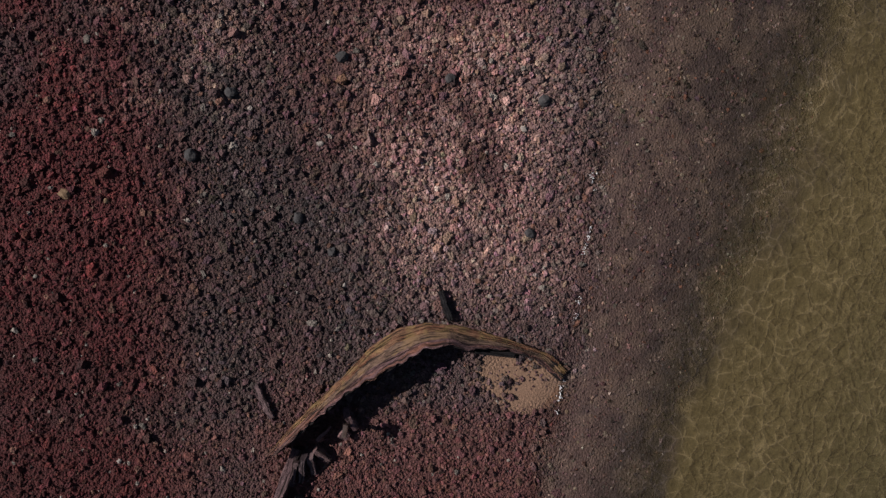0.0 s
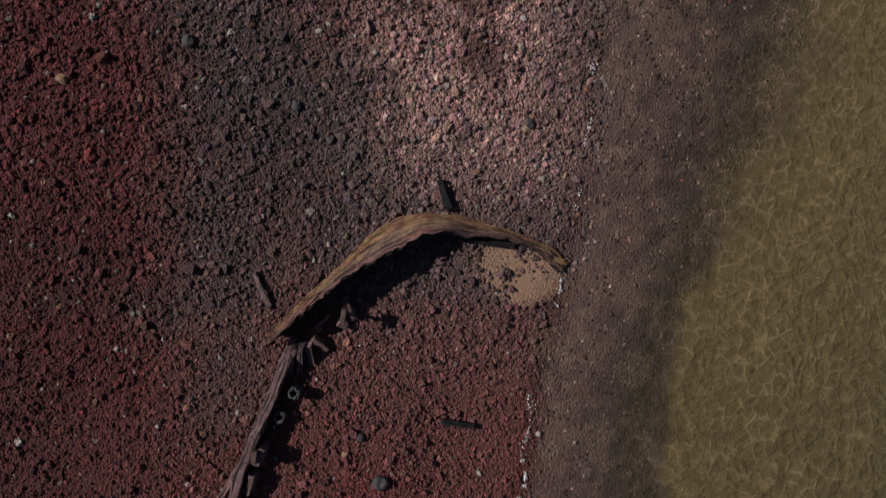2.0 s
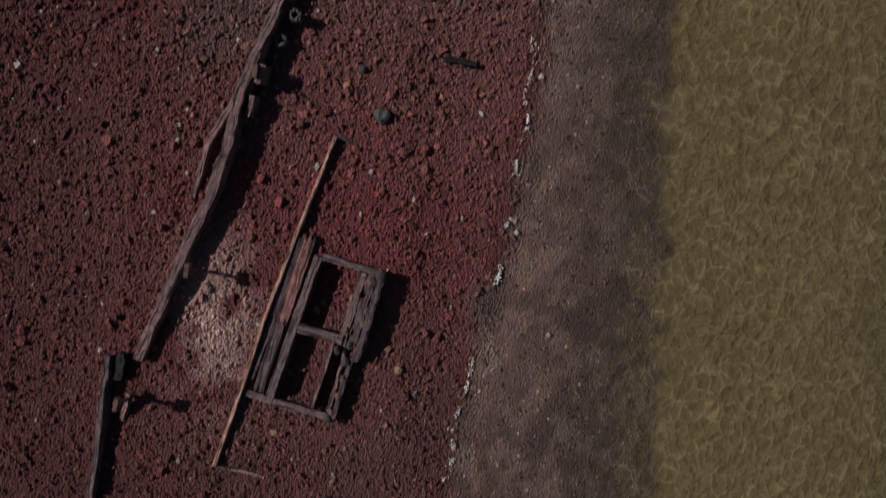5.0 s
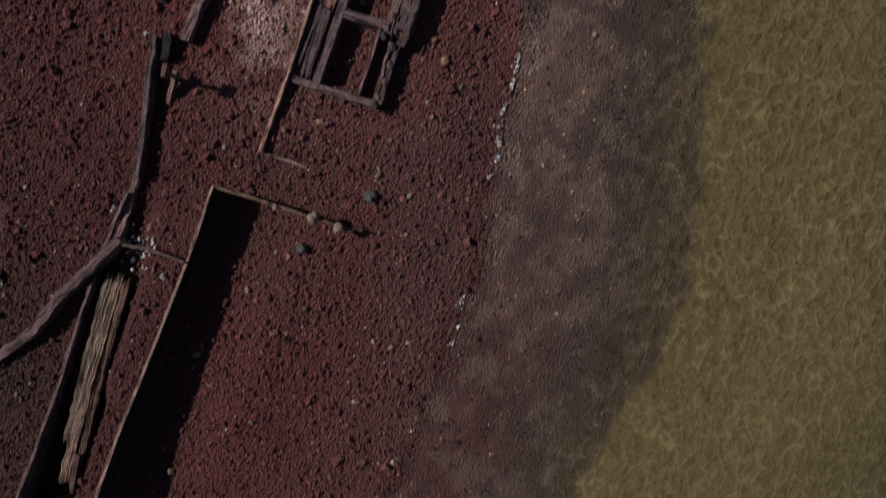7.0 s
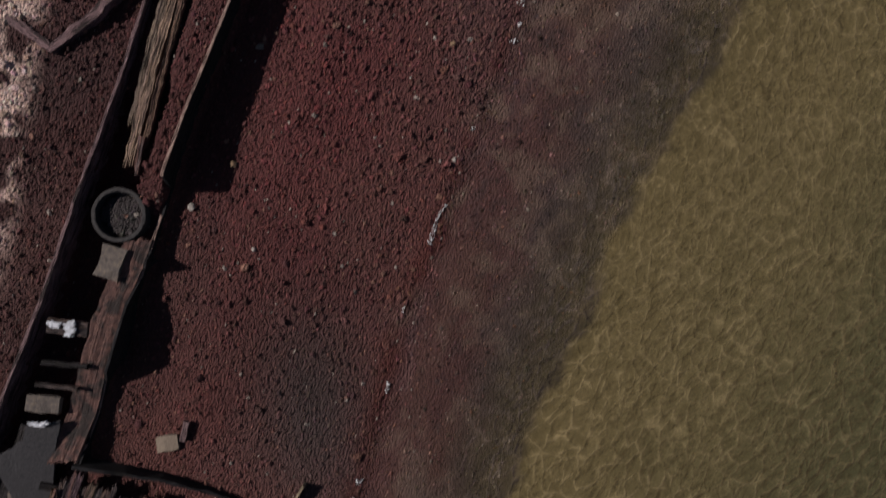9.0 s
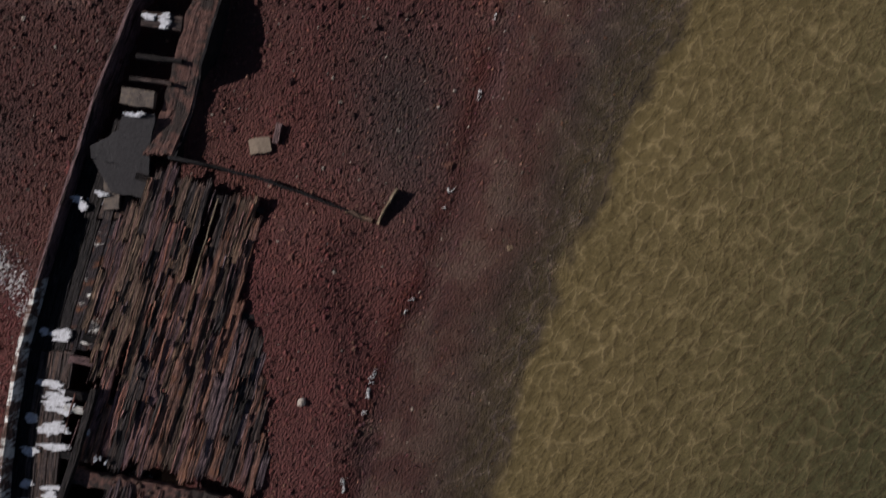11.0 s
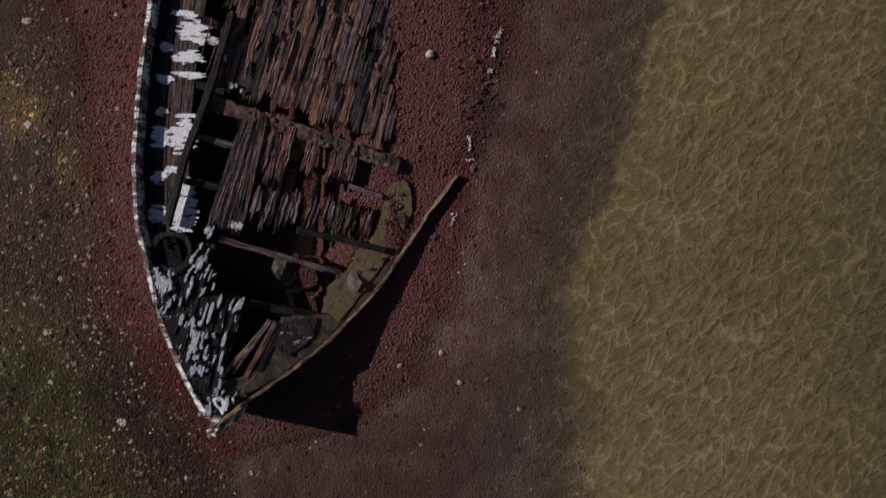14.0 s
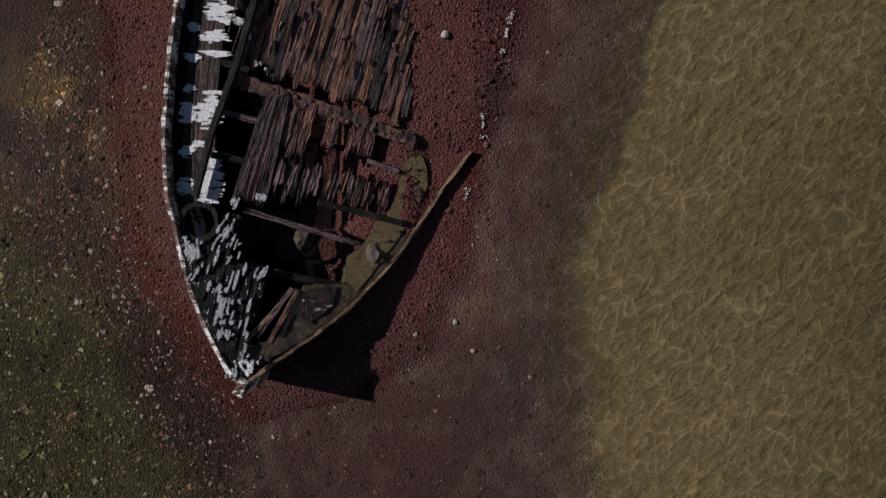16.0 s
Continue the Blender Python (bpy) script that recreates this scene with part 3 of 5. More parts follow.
    lay(np.array((0.27, 0.214, 0.118)) * np.interp(y, [-40, -34, -27, -20, -12, -3], [1.04, 0.98, 1.14, 1.05, 0.92, 1.04])[..., None] * (1 - 0.16 * smooth(2.5, 9, edge))[..., None], smooth(-wide, wide, edge + (n2 - 0.5) * (0.45 + 1.4 * wide) + (m2 - 0.5) * 0.5))
    c = c * (1 - 0.2 * smooth(-12, -18, y) * smooth(0.3, -0.3, right) * smooth(-2.6, -1.4, right) * smooth(-40, -34, y))[..., None]
    # left gravel: its own darker tone, with vignetting painted in on top
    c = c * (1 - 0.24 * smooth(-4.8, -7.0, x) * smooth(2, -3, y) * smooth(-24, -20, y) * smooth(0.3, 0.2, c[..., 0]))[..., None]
    c = c * (1 + 0.16 * smooth(-13, -7, y) * smooth(-0.2, 0.3, right))[..., None] * np.where(right > 0, 1, 0.97)[..., None]
    # lagoon dimmed by colour for the vignetting towards the lower left
    c = c * (1 - 0.14 * smooth(0.6, -0.6, left))[..., None]
    c = c * (1 - 0.2 * np.exp(-((x + 3.2) / 1.9) ** 2 - ((y + 0.6) / 2.4) ** 2))[..., None]
    # lighter by the shore, darker inland: camera vignetting worked into the gravel's colour
    tint_gain = np.interp(right, [-2, 0, 4, 8, 11], [1.0, 1.2, 1.18, 0.95, 0.78])
    tint_gain = tint_gain * (1 - 0.42 * smooth(-37.5, -39.5, y) * smooth(-3.5, -6.5, x))
    tint_gain = tint_gain * (1 - 0.2 * np.exp(-((x + 6.5) / 3.0) ** 4 - ((y + 24.5) / 2.4) ** 4))
    return c * np.where(y < -30, np.minimum(tint_gain, 1.0), tint_gain)[..., None]


def spread(lo, hi, step, far):
    """Grid lines: even between lo and hi, then ever wider out to far."""
    mid = list(np.arange(lo, hi + step / 2, step))
    out, d, x = [], step, hi
    while x < far:
        d *= 1.35
        x += d
        out.append(x)
    low, d, x = [], step, lo
    while x > -far:
        d *= 1.35
        x -= d
        low.append(x)
    return np.array(low[::-1] + mid + out)


def sheet(name, xs, ys, height, material, kind_label):
    gx, gy = np.meshgrid(xs, ys)
    z = height(gx, gy)
    v = np.stack([gx, gy, z], -1).reshape(-1, 3)
    nx, ny = len(xs), len(ys)
    i = (np.arange(ny - 1)[:, None] * nx + np.arange(nx - 1)[None]).ravel()
    q = np.stack([i, i + 1, i + 1 + nx, i + nx], -1)
    return raw(name, v, q, material, kind_label), gx.ravel(), gy.ravel()


def raw(name, v, faces, material, label, flat=True):
    me = bpy.data.meshes.new(name)
    n = faces.shape[1]
    me.vertices.add(len(v)), me.loops.add(faces.size), me.polygons.add(len(faces))
    me.vertices.foreach_set("co", v.astype(np.float32).ravel())
    me.loops.foreach_set("vertex_index", faces.astype(np.int32).ravel())
    me.polygons.foreach_set("loop_start", np.arange(0, faces.size, n, dtype=np.int32))
    me.update(calc_edges=True)
    me.polygons.foreach_set("use_smooth", np.full(len(faces), not flat))
    me.materials.append(material)
    return tagged(new(name, me), label)


def colour(ob, rgb, wet, calm=None):
    a = ob.data.attributes.new("tint", "FLOAT_COLOR", "POINT")
    a.data.foreach_set("color", np.concatenate([rgb, np.ones((len(rgb), 1))], 1).astype(np.float32).ravel())
    b = ob.data.attributes.new("wet", "FLOAT", "POINT")
    b.data.foreach_set("value", wet.astype(np.float32))
    if calm is not None:
        b = ob.data.attributes.new("calm", "FLOAT", "POINT")
        b.data.foreach_set("value", calm.astype(np.float32))


def wetness(x, y):
    return smooth(0.5, 0.0, np.minimum(line(SHORE, y) - x, x - line(LEFT_SHORE, y)))


ground, gx, gy = sheet("ground", spread(-18, 10, 0.12, 2500), spread(-48, 10, 0.12, 2500), land, GROUND, "red and grey volcanic gravel shore sloping into the sea")
tagged(ground, category="ground", kind="structure")
drowned = smooth(0.0, -0.6, line(SHORE, gy) - gx)
patch = np.exp(-((gx - 1.7) / 1.0) ** 2 - ((gy + 2.9) / 0.8) ** 2)
bed = smooth(-0.2, 0.2, gx - line(SAND_EDGE, gy))
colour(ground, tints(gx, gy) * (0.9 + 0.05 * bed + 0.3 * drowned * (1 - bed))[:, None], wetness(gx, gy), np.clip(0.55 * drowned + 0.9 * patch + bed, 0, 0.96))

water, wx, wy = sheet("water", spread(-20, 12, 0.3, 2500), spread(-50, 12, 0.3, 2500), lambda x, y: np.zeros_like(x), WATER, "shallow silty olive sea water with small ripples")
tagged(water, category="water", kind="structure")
deep = np.maximum(0, -land(wx, wy))
out = wx - line(SAND_EDGE, wy)
deep = deep + 0.34 * smooth(-2.4, 0.0, out) + 0.4 * smooth(-0.1, 0.5, out) + 0.05 * np.clip(out, 0, 12)
att = water.data.attributes.new("turbid", "FLOAT", "POINT")
att.data.foreach_set("value", np.clip(0.05 * smooth(0.0, -0.8, line(SHORE, wy) - wx) + 0.22 * (1 - np.exp(-(deep / 0.5) ** 2)) + 0.034 * np.clip(out, 0, 16), 0.0, 0.7).astype(np.float32))
att = water.data.attributes.new("south", "FLOAT", "POINT")
att.data.foreach_set("value", smooth(-17, -27, wy + 6 * (fbm(N2, wx, wy, 5.0) - 0.5)).astype(np.float32))
att = water.data.attributes.new("far", "FLOAT", "POINT")
att.data.foreach_set("value", np.clip(smooth(0.5, 7.5, out + 3 * (fbm(N1, wx, wy, 4.0) - 0.5)), 0, 1).astype(np.float32))


water.visible_shadow = False
SAND_PATCH = (1.7, -2.9)


def pebbles(name, count, lo, hi, seed, label, coarse):
    """Loose stones strewn over the shore, as one mesh."""
    r = np.random.RandomState(seed)
    x, y = r.uniform(-19, 8.5, count * 4), r.uniform(-45, 9, count * 4)
    eye = np.interp(-y, [0, 11, 20, 26, 33, 37], [0, -0.1, -1.6, -3.2, -5.6, -7.0])
    ok = (x > eye - 10.6) & (x < line(SAND_EDGE, y) - 0.25)
    north = smooth(-16, -10, y)
    sea = smooth(0.1 + 0.55 * north, -0.35 - 0.5 * north, line(SHORE, y) - x + (fbm(N2, x, y, 0.8) - 0.5) * (0.4 + 0.8 * north))
    lagoon = smooth(0.6, -0.6, x - line(LEFT_SHORE, y) + (fbm(N2, x, y, 0.8) - 0.5))
    ok &= r.rand(len(x)) > np.interp(y, [-32, -22, -13, -10], [0.4, 0.4, 0.45, 0.5]) * sea
    ok &= r.rand(len(x)) > 0.2 * lagoon
    if coarse:
        ok &= r.rand(len(x)) > sea * smooth(-30, -24, y)
    ok &= ((x - SAND_PATCH[0]) / 1.0) ** 2 + ((y - SAND_PATCH[1]) / 0.75) ** 2 > r.uniform(0.05, 1.0, len(x)) + 1.6 * (N2(x, y, 0.5) - 0.5)
    if coarse:
        ok &= r.rand(len(x)) < np.interp(y, [-30, -12, -6, 0], [0.12, 0.25, 0.5, 0.7])
    x, y = x[ok][:count], y[ok][:count]
    n = len(x)
    d = np.clip(np.exp(r.normal(np.log(lo), 0.36, n)), lo * 0.55, hi)
    d *= 1 + 0.55 * smooth(0.3, -1.0, x - line(LEFT_SHORE, y))
    d *= np.interp(y, [-42, -28, -20, -8, 3], [0.72, 0.78, 0.95, 1.0, 1.2])
    if coarse:
        # a lump of twelve corners
        p = (1 + 5 ** 0.5) / 2
        hull = np.array([(-1, p, 0), (1, p, 0), (-1, -p, 0), (1, -p, 0), (0, -1, p), (0, 1, p), (0, -1, -p), (0, 1, -p), (p, 0, -1), (p, 0, 1), (-p, 0, -1), (-p, 0, 1)]) / 1.902
        tri = np.array([(0, 11, 5), (0, 5, 1), (0, 1, 7), (0, 7, 10), (0, 10, 11), (1, 5, 9), (5, 11, 4), (11, 10, 2), (10, 7, 6), (7, 1, 8), (3, 9, 4), (3, 4, 2), (3, 2, 6), (3, 6, 8), (3, 8, 9), (4, 9, 5), (2, 4, 11), (6, 2, 10), (8, 6, 7), (9, 8, 1)])
    else:
        # a blunt half-buried grain: six corners round the foot, three on top
        foot, top = np.radians(np.arange(6) * 60.0), np.radians(np.arange(3) * 120.0 + 30)
        hull = np.concatenate([np.stack([np.cos(foot), np.sin(foot), foot * 0 - 0.45], -1), np.stack([0.55 * np.cos(top), 0.55 * np.sin(top), top * 0 + 0.8], -1)])
        tri = np.array([(0, 1, 6), (1, 2, 6), (2, 7, 6), (2, 3, 7), (3, 4, 7), (4, 8, 7), (4, 5, 8), (5, 0, 8), (0, 6, 8), (6, 7, 8)])
    k = len(hull)
    v = hull[None] * r.uniform(0.65, 1.3, (n, k, 1)) * (d / 2)[:, None, None]
    v = v + r.normal(0, 0.09, v.shape) * d[:, None, None]
    v[:, :, 0] *= r.uniform(0.8, 1.4, (n, 1))
    v[:, :, 2] *= r.uniform(0.5, 0.82, (n, 1))
    a = r.uniform(0, 6.283, n)
    ca, sa = np.cos(a)[:, None], np.sin(a)[:, None]
    vx, vy = v[:, :, 0] * ca - v[:, :, 1] * sa, v[:, :, 0] * sa + v[:, :, 1] * ca
    sunken = np.maximum(smooth(0.1, -0.4, line(SHORE, y) - x), smooth(0.1, -0.5, x - line(LEFT_SHORE, y)))
    v[:, :, 2] *= (1 - 0.35 * sunken)[:, None]
    z = land(x, y) + d * r.uniform(-0.05, 0.3, n) * (1 - 0.8 * sunken)
    v = np.stack([vx + x[:, None], vy + y[:, None], v[:, :, 2] + z[:, None]], -1).reshape(-1, 3)
    f = (tri[None] + k * np.arange(n)[:, None, None]).reshape(-1, 3)
    ob = raw(name, v, f, PEBBLE, label, coarse)
    under_sea = smooth(0.0, -0.4, line(SHORE, y) - x)[:, None]
    c = tints(x, y, False, np.where(r.rand(n) < 0.68, 1.0, 0.25)) * np.exp(r.normal(0, 1, (n, 1)) * (np.interp(y, [-8, 0], [0.27, 0.31])[:, None] * (1 + 0.5 * under_sea + 0.9 * smooth(0.2, -0.6, x - line(LEFT_SHORE, y))[:, None]))) * (1 + r.normal(0, 0.08, (n, 3)))
    odd = r.rand(n)
    c = np.where((odd < 0.03)[:, None], np.array((0.22, 0.11, 0.08)) * r.uniform(0.5, 1.2, (n, 1)), c)
    c = np.where((odd > np.where((x < line(LEFT_SHORE, y) + 0.3), 0.93, 0.988))[:, None], np.array((0.36, 0.31, 0.27)) * r.uniform(0.35, 1.2, (n, 1)), c)
    c = c * (1 + 0.25 * np.maximum(under_sea, smooth(0.0, -0.4, x - line(LEFT_SHORE, y))[:, None]))
    colour(ob, np.repeat(np.clip(c, 0.008, 0.8), k, 0), np.repeat(wetness(x, y), k))
    return tagged(ob, category="gravel", kind="stuff")


pebbles("coarse_gravel", 42000, 0.08, 0.2, 11, "loose dark and pale scoria stones on the shore", True)
pebbles("gravel", 165000, 0.048, 0.13, 12, "fine loose red and grey scoria pebbles on the shore", False)


def flecks(name, label, category, p, z, size, seed, material, long=1.8):
    """Small flat white specks strewn at the points p."""
    r = np.random.RandomState(seed)
    n = len(p)
    a = np.linspace(0, 2 * np.pi, 7)[:-1]
    rad = np.exp(r.normal(np.log(size), 0.45, (n, 1))) * r.uniform(0.6, 1.3, (n, 6))
    px, py = p[:, :1] + rad * np.cos(a), p[:, 1:] + long * rad * np.sin(a)
    base = z[:, None] + 0 * px
    low = np.stack([px, py, base - 0.03], -1)
    top = np.stack([p[:, :1] + (px - p[:, :1]) * 0.6, p[:, 1:] + (py - p[:, 1:]) * 0.6, base + 0.012], -1)
    v = np.concatenate([low, top], 1).reshape(-1, 3)
    ring = np.arange(6)
    q = np.stack([ring, (ring + 1) % 6, (ring + 1) % 6 + 6, ring + 6], -1)
    cap = np.array([(6, 7, 8, 9), (6, 9, 10, 11)])
    f = (np.concatenate([q, cap])[None] + 12 * np.arange(n)[:, None, None]).reshape(-1, 4)
    return tagged(raw(name, v, f, material, label), category=category, kind="stuff")


def stone_mat(name, a, b):
    k = Mat(name)
    n = k.noise(24.0, k.coords(), 6.0, 0.65)
    return k.done(k.ramp(n, (0.3, a), (0.7, b)), 0.85, k.bump(n, 0.6, 0.02))


def white_mat(name, a, b):
    k = Mat(name)
    return k.done(k.mix(k.noise(30.0, k.coords()), a, b), 0.5)


r = np.random.RandomState(4)
spots = []
y = r.uniform(-37, 5, 7000)
y = y[(N2(y * 3.1, y * 0, 1.7) > 0.62) & (N1(y * 9.0, y * 0 + 2, 0.8) > 0.5) & ((y < -7) | (y > 1) | (r.rand(len(y)) < 0.45))][:1400]
spots.append(np.stack([line(SHORE, y) + r.normal(0, 0.03, len(y)) * (0.3 + N3(y, y * 0, 0.21) * 1.6) + (N1(y * 2, y * 0 + 4, 1.3) - 0.5) * 0.3, y], -1))
# a second band of white flecks, outside the port side
f = r.rand(1000)
spots.append(np.stack([-14.2 + 1.7 * f + r.normal(0, 0.18, 1000), -28.9 - 1.9 * f ** 1.5 + r.normal(0, 0.24, 1000)], -1))
p = np.concatenate(spots)
flecks("foam", "white foam flecks along the water's edge and white specks by the hull", "foam", p, np.maximum(land(p[:, 0], p[:, 1]), 0) + 0.03, 0.006, 5, white_mat("sea_foam", (0.6, 0.6, 0.62), (0.85, 0.85, 0.86)), 2.0)
GUANO = white_mat("dried_droppings", (0.5, 0.5, 0.5), (0.78, 0.78, 0.77))
GUANO_CRUST = stone_mat("crusted_droppings", (0.32, 0.33, 0.36), (0.76, 0.78, 0.84))
p = np.stack([r.normal(-7.15, 0.28, 60), r.normal(-16.5, 0.22, 60)], -1)
flecks("droppings", "white bird droppings spattered over the gravel", "droppings", p, land(p[:, 0], p[:, 1]) + 0.05, 0.02, 6, GUANO, 1.0)


def tube(r_out, r_in, z0, z1, at, seg=22, wear=0.012, seed=0):
    """An upright pipe or ring."""
    rr = random.Random(seed)
    bm = bmesh.new()
    rows = []
    for rad, z in ((r_out, z0), (r_out, z1 - 0.01), (r_out - 0.012, z1), (r_in + 0.012, z1), (r_in, z1 - 0.01), (r_in, z0)):
        rows.append([bm.verts.new((at[0] + rad * math.cos(6.2832 * i / seg) + rr.uniform(-wear, wear), at[1] + rad * math.sin(6.2832 * i / seg) + rr.uniform(-wear, wear), z + rr.uniform(-wear, wear))) for i in range(seg)])
    for r0, r1 in zip(rows, rows[1:] + rows[:1]):
        for i in range(seg):
            bm.faces.new((r0[i], r0[(i + 1) % seg], r1[(i + 1) % seg], r1[i]))
    bmesh.ops.recalc_face_normals(bm, faces=bm.faces[:])
    return bm


def lump(d, at, seed, squash=(1.0, 1.0, 0.7)):
    """A rough stone."""
    bm = bmesh.new()
    bmesh.ops.create_icosphere(bm, subdivisions=2, radius=d / 2)
    off = Vector((seed * 3.7, seed * 1.3, seed * 9.1))
    for v in bm.verts:
        k = 1 + 0.5 * noise.noise(v.co * (2.2 / d) + off) + 0.2 * noise.noise(v.co * (6 / d) + off)
        v.co = Vector((v.co.x * squash[0], v.co.y * squash[1], v.co.z * squash[2])) * k + Vector(at)
    return bm


STONE_WHITE = stone_mat("pale_stone", (0.2, 0.17, 0.15), (0.46, 0.41, 0.37))
STONE_OCHRE = stone_mat("ochre_stone", (0.15, 0.09, 0.05), (0.29, 0.19, 0.11))
STONE_DARK = stone_mat("dark_basalt", (0.03, 0.028, 0.03), (0.075, 0.07, 0.072))
STONE_TAN = stone_mat("tan_stone", (0.13, 0.1, 0.075), (0.26, 0.2, 0.15))
IRON_HOLE_BLACK = stone_mat("black_iron_and_hole_dark", (0.008, 0.007, 0.008), (0.04, 0.034, 0.034))
SLATE_BARE = stone_mat("bare_slate_plate", (0.01, 0.0095, 0.011), (0.042, 0.038, 0.043))
SLATE = wood("slate_grey_plate", (0.007, 0.0065, 0.009), (0.018, 0.016, 0.021), (0.05, 0.044, 0.05), guano=0.28, rust=0.35)


def stone(x, y, d, material, label, group, seed):
    ob = part("stone", lump(d, (0, 0, 0), seed), material)
    ob.location = (x, y, float(land(x, y)) + d * 0.22)
    return tagged(ob, label, "stone", group)


for i, (x, y, d) in enumerate([(-2.04, -0.82, 0.14), (-2.59, -5.12, 0.1), (-6.68, -4.45, 0.13), (2.11, -6.36, 0.15), (1.77, 2.53, 0.2), (-2.55, 2.17, 0.17), (-5.8, -6.03, 0.12), (0.83, -7.18, 0.14),
                               (-5.2, -7.23, 0.12), (-5.37, -7.54, 0.11), (-5.21, -8.53, 0.12), (-1.48, -8.45, 0.12), (2.9, -6.56, 0.12), (-6.94, -11.21, 0.09), (-7.46, -22.1, 0.22), (-1.95, -21.06, 0.12),
                               (-6.16, -23.0, 0.13), (-6.76, -38.58, 0.15), (-6.37, -39.21, 0.14), (-7.02, -32.37, 0.24), (-14.47, -36.58, 0.16), (-14.67, -33.96, 0.14), (-13.62, -31.49, 0.14), (-13.7, -35.4, 0.12),
                               (-15.3, -34.4, 0.15), (-15.6, -37.6, 0.14), (-14.0, -38.4, 0.12), (-4.0, 2.9, 0.14), (-4.6, 0.9, 0.1), (-9.38, -15.31, 0.11), (-8.3, -13.6, 0.09), (1.6, -9.7, 0.16), (2.3, -11.9, 0.14)]):
    stone(x, y, d * (0.55 if x < -13 else 0.75), STONE_WHITE, "pale weathered stone among the dark gravel", "pale stones on the shore", i)
for i, (x, y, d) in enumerate([(-7.72, 1.08, 0.28), (-6.9, 0.95, 0.15), (-1.99, -6.68, 0.18), (-3.47, -13.91, 0.17), (-5.0, -17.4, 0.16), (-2.0, -18.6, 0.15), (-6.6, -21.2, 0.17), (-0.9, -12.6, 0.22), (-2.62, -11.35, 0.2)]):
    stone(x, y, d * 0.8, STONE_OCHRE, "ochre yellow stone lying on the gravel", "ochre stones on the shore", 40 + i)
for i, (x, y, d) in enumerate([(2.22, 3.15, 0.26), (-1.67, -6.32, 0.2), (-1.25, -7.3, 0.34), (-2.44, -15.42, 0.26), (-3.87, -16.5, 0.24), (-5.2, 1.9, 0.25), (-4.4, 3.2, 0.24), (-2.1, 4.0, 0.24), (-3.0, 0.6, 0.22), (-2.3, -0.1, 0.2), (1.9, 0.3, 0.22), (0.2, 3.6, 0.22)]):
    stone(x, y, d, STONE_DARK, "dark grey basalt stone half sunk in gravel", "dark stones on the shore", 60 + i)


# ---- stern remains ----
stern = thing("stern_remains", (-0.5, -2.2, 0.1), "curved stern planking of a wooden ship half buried in gravel", "shipwreck")
OUTER = [(-3.46, -4.13, 0.85), (-3.15, -3.78, 0.84), (-2.59, -3.21, 0.78), (-2.04, -2.71, 0.66), (-1.49, -2.13, 0.5), (-0.91, -1.75, 0.4), (-0.32, -1.63, 0.34), (0.27, -1.67, 0.3), (0.86, -1.82, 0.26), (1.46, -1.99, 0.22), (2.07, -2.21, 0.16), (2.41, -2.35, 0.12), (2.68, -2.65, 0.1)]
INNER = [(-3.36, -4.18, 0.9), (-2.94, -3.81, 0.98), (-2.43, -3.38, 1.0), (-1.93, -2.95, 1.0), (-1.43, -2.66, 0.98), (-0.92, -2.4, 0.94), (-0.31, -2.06, 0.84), (0.15, -1.99, 0.76), (0.49, -2.12, 0.66), (1.02, -2.12, 0.5), (1.45, -2.18, 0.36), (2.0, -2.39, 0.22), (2.5, -2.83, 0.12)]
timber("inner_plank", stern, WOOD_BLACK, [(x + 0.02, y - 0.01, z - 0.05) for x, y, z in INNER], 0.05, 0.1, step=0.15, wear=0.02, bottom=-0.2, seed=1)
for i, (f0, f1, m) in enumerate(((-0.04, 0.36, WOOD_STERN), (0.34, 0.7, WOOD_LICHEN), (0.68, 1.02, WOOD_PLUM))):
    lo, hi = ([Vector(o).lerp(Vector(q), f) for o, q in zip(OUTER, INNER)] for f in (f0, f1))
    strip("hull_plank", stern, m, lo, hi, ridge=0.016, thick=0.09, rag=(0.012, 0.05 if i == 2 else 0.012), ends=0.1, step=0.09, fine=0.016, seed=50 + i)
strip("hull_plank", stern, WOOD_RED, [(-3.5, -4.2, 0.86), (-3.1, -3.8, 0.88), (-2.5, -3.24, 0.84)], [(-3.4, -4.26, 0.9), (-3.0, -3.84, 0.98), (-2.44, -3.32, 1.0)], ridge=0.012, thick=0.08, ends=0.08, seed=54)
timber("hull_plank", stern, WOOD_BLACK, [(1.3, -2.02, 0.2), (2.0, -2.26, 0.17), (2.42, -2.55, 0.13), (2.6, -2.85, 0.1)], 0.13, 0.14, wear=0.03, step=0.12, seed=57)
timber("hull_plank", stern, WOOD_BLACK, [(0.75, -2.2, 0.36), (1.55, -2.32, 0.24)], 0.12, 0.2, wear=0.02, seed=58)
for i, (p, q, w) in enumerate([((-3.0, -4.45, 0.66), (-3.15, -5.0, 0.5), 0.11), ((-2.86, -4.4, 0.7), (-2.95, -4.95, 0.45), 0.12), ((-2.72, -4.4, 0.62), (-2.68, -4.8, 0.4), 0.13), ((-2.62, -4.25, 0.55), (-2.35, -4.5, 0.42), 0.14), ((-2.1, -3.9, 0.5), (-1.95, -4.0, 0.44), 0.2), ((-1.95, -3.55, 0.6), (-1.8, -3.85, 0.4), 0.15), ((-2.6, -4.05, 0.5), (-2.3, -3.75, 0.5), 0.08)]):
    timber("frame_stub", stern, WOOD_GREY if i < 4 else WOOD_RAIL, [p, q], w, 0.35, wear=0.02, step=0.15, seed=60 + i, taper=0.8)
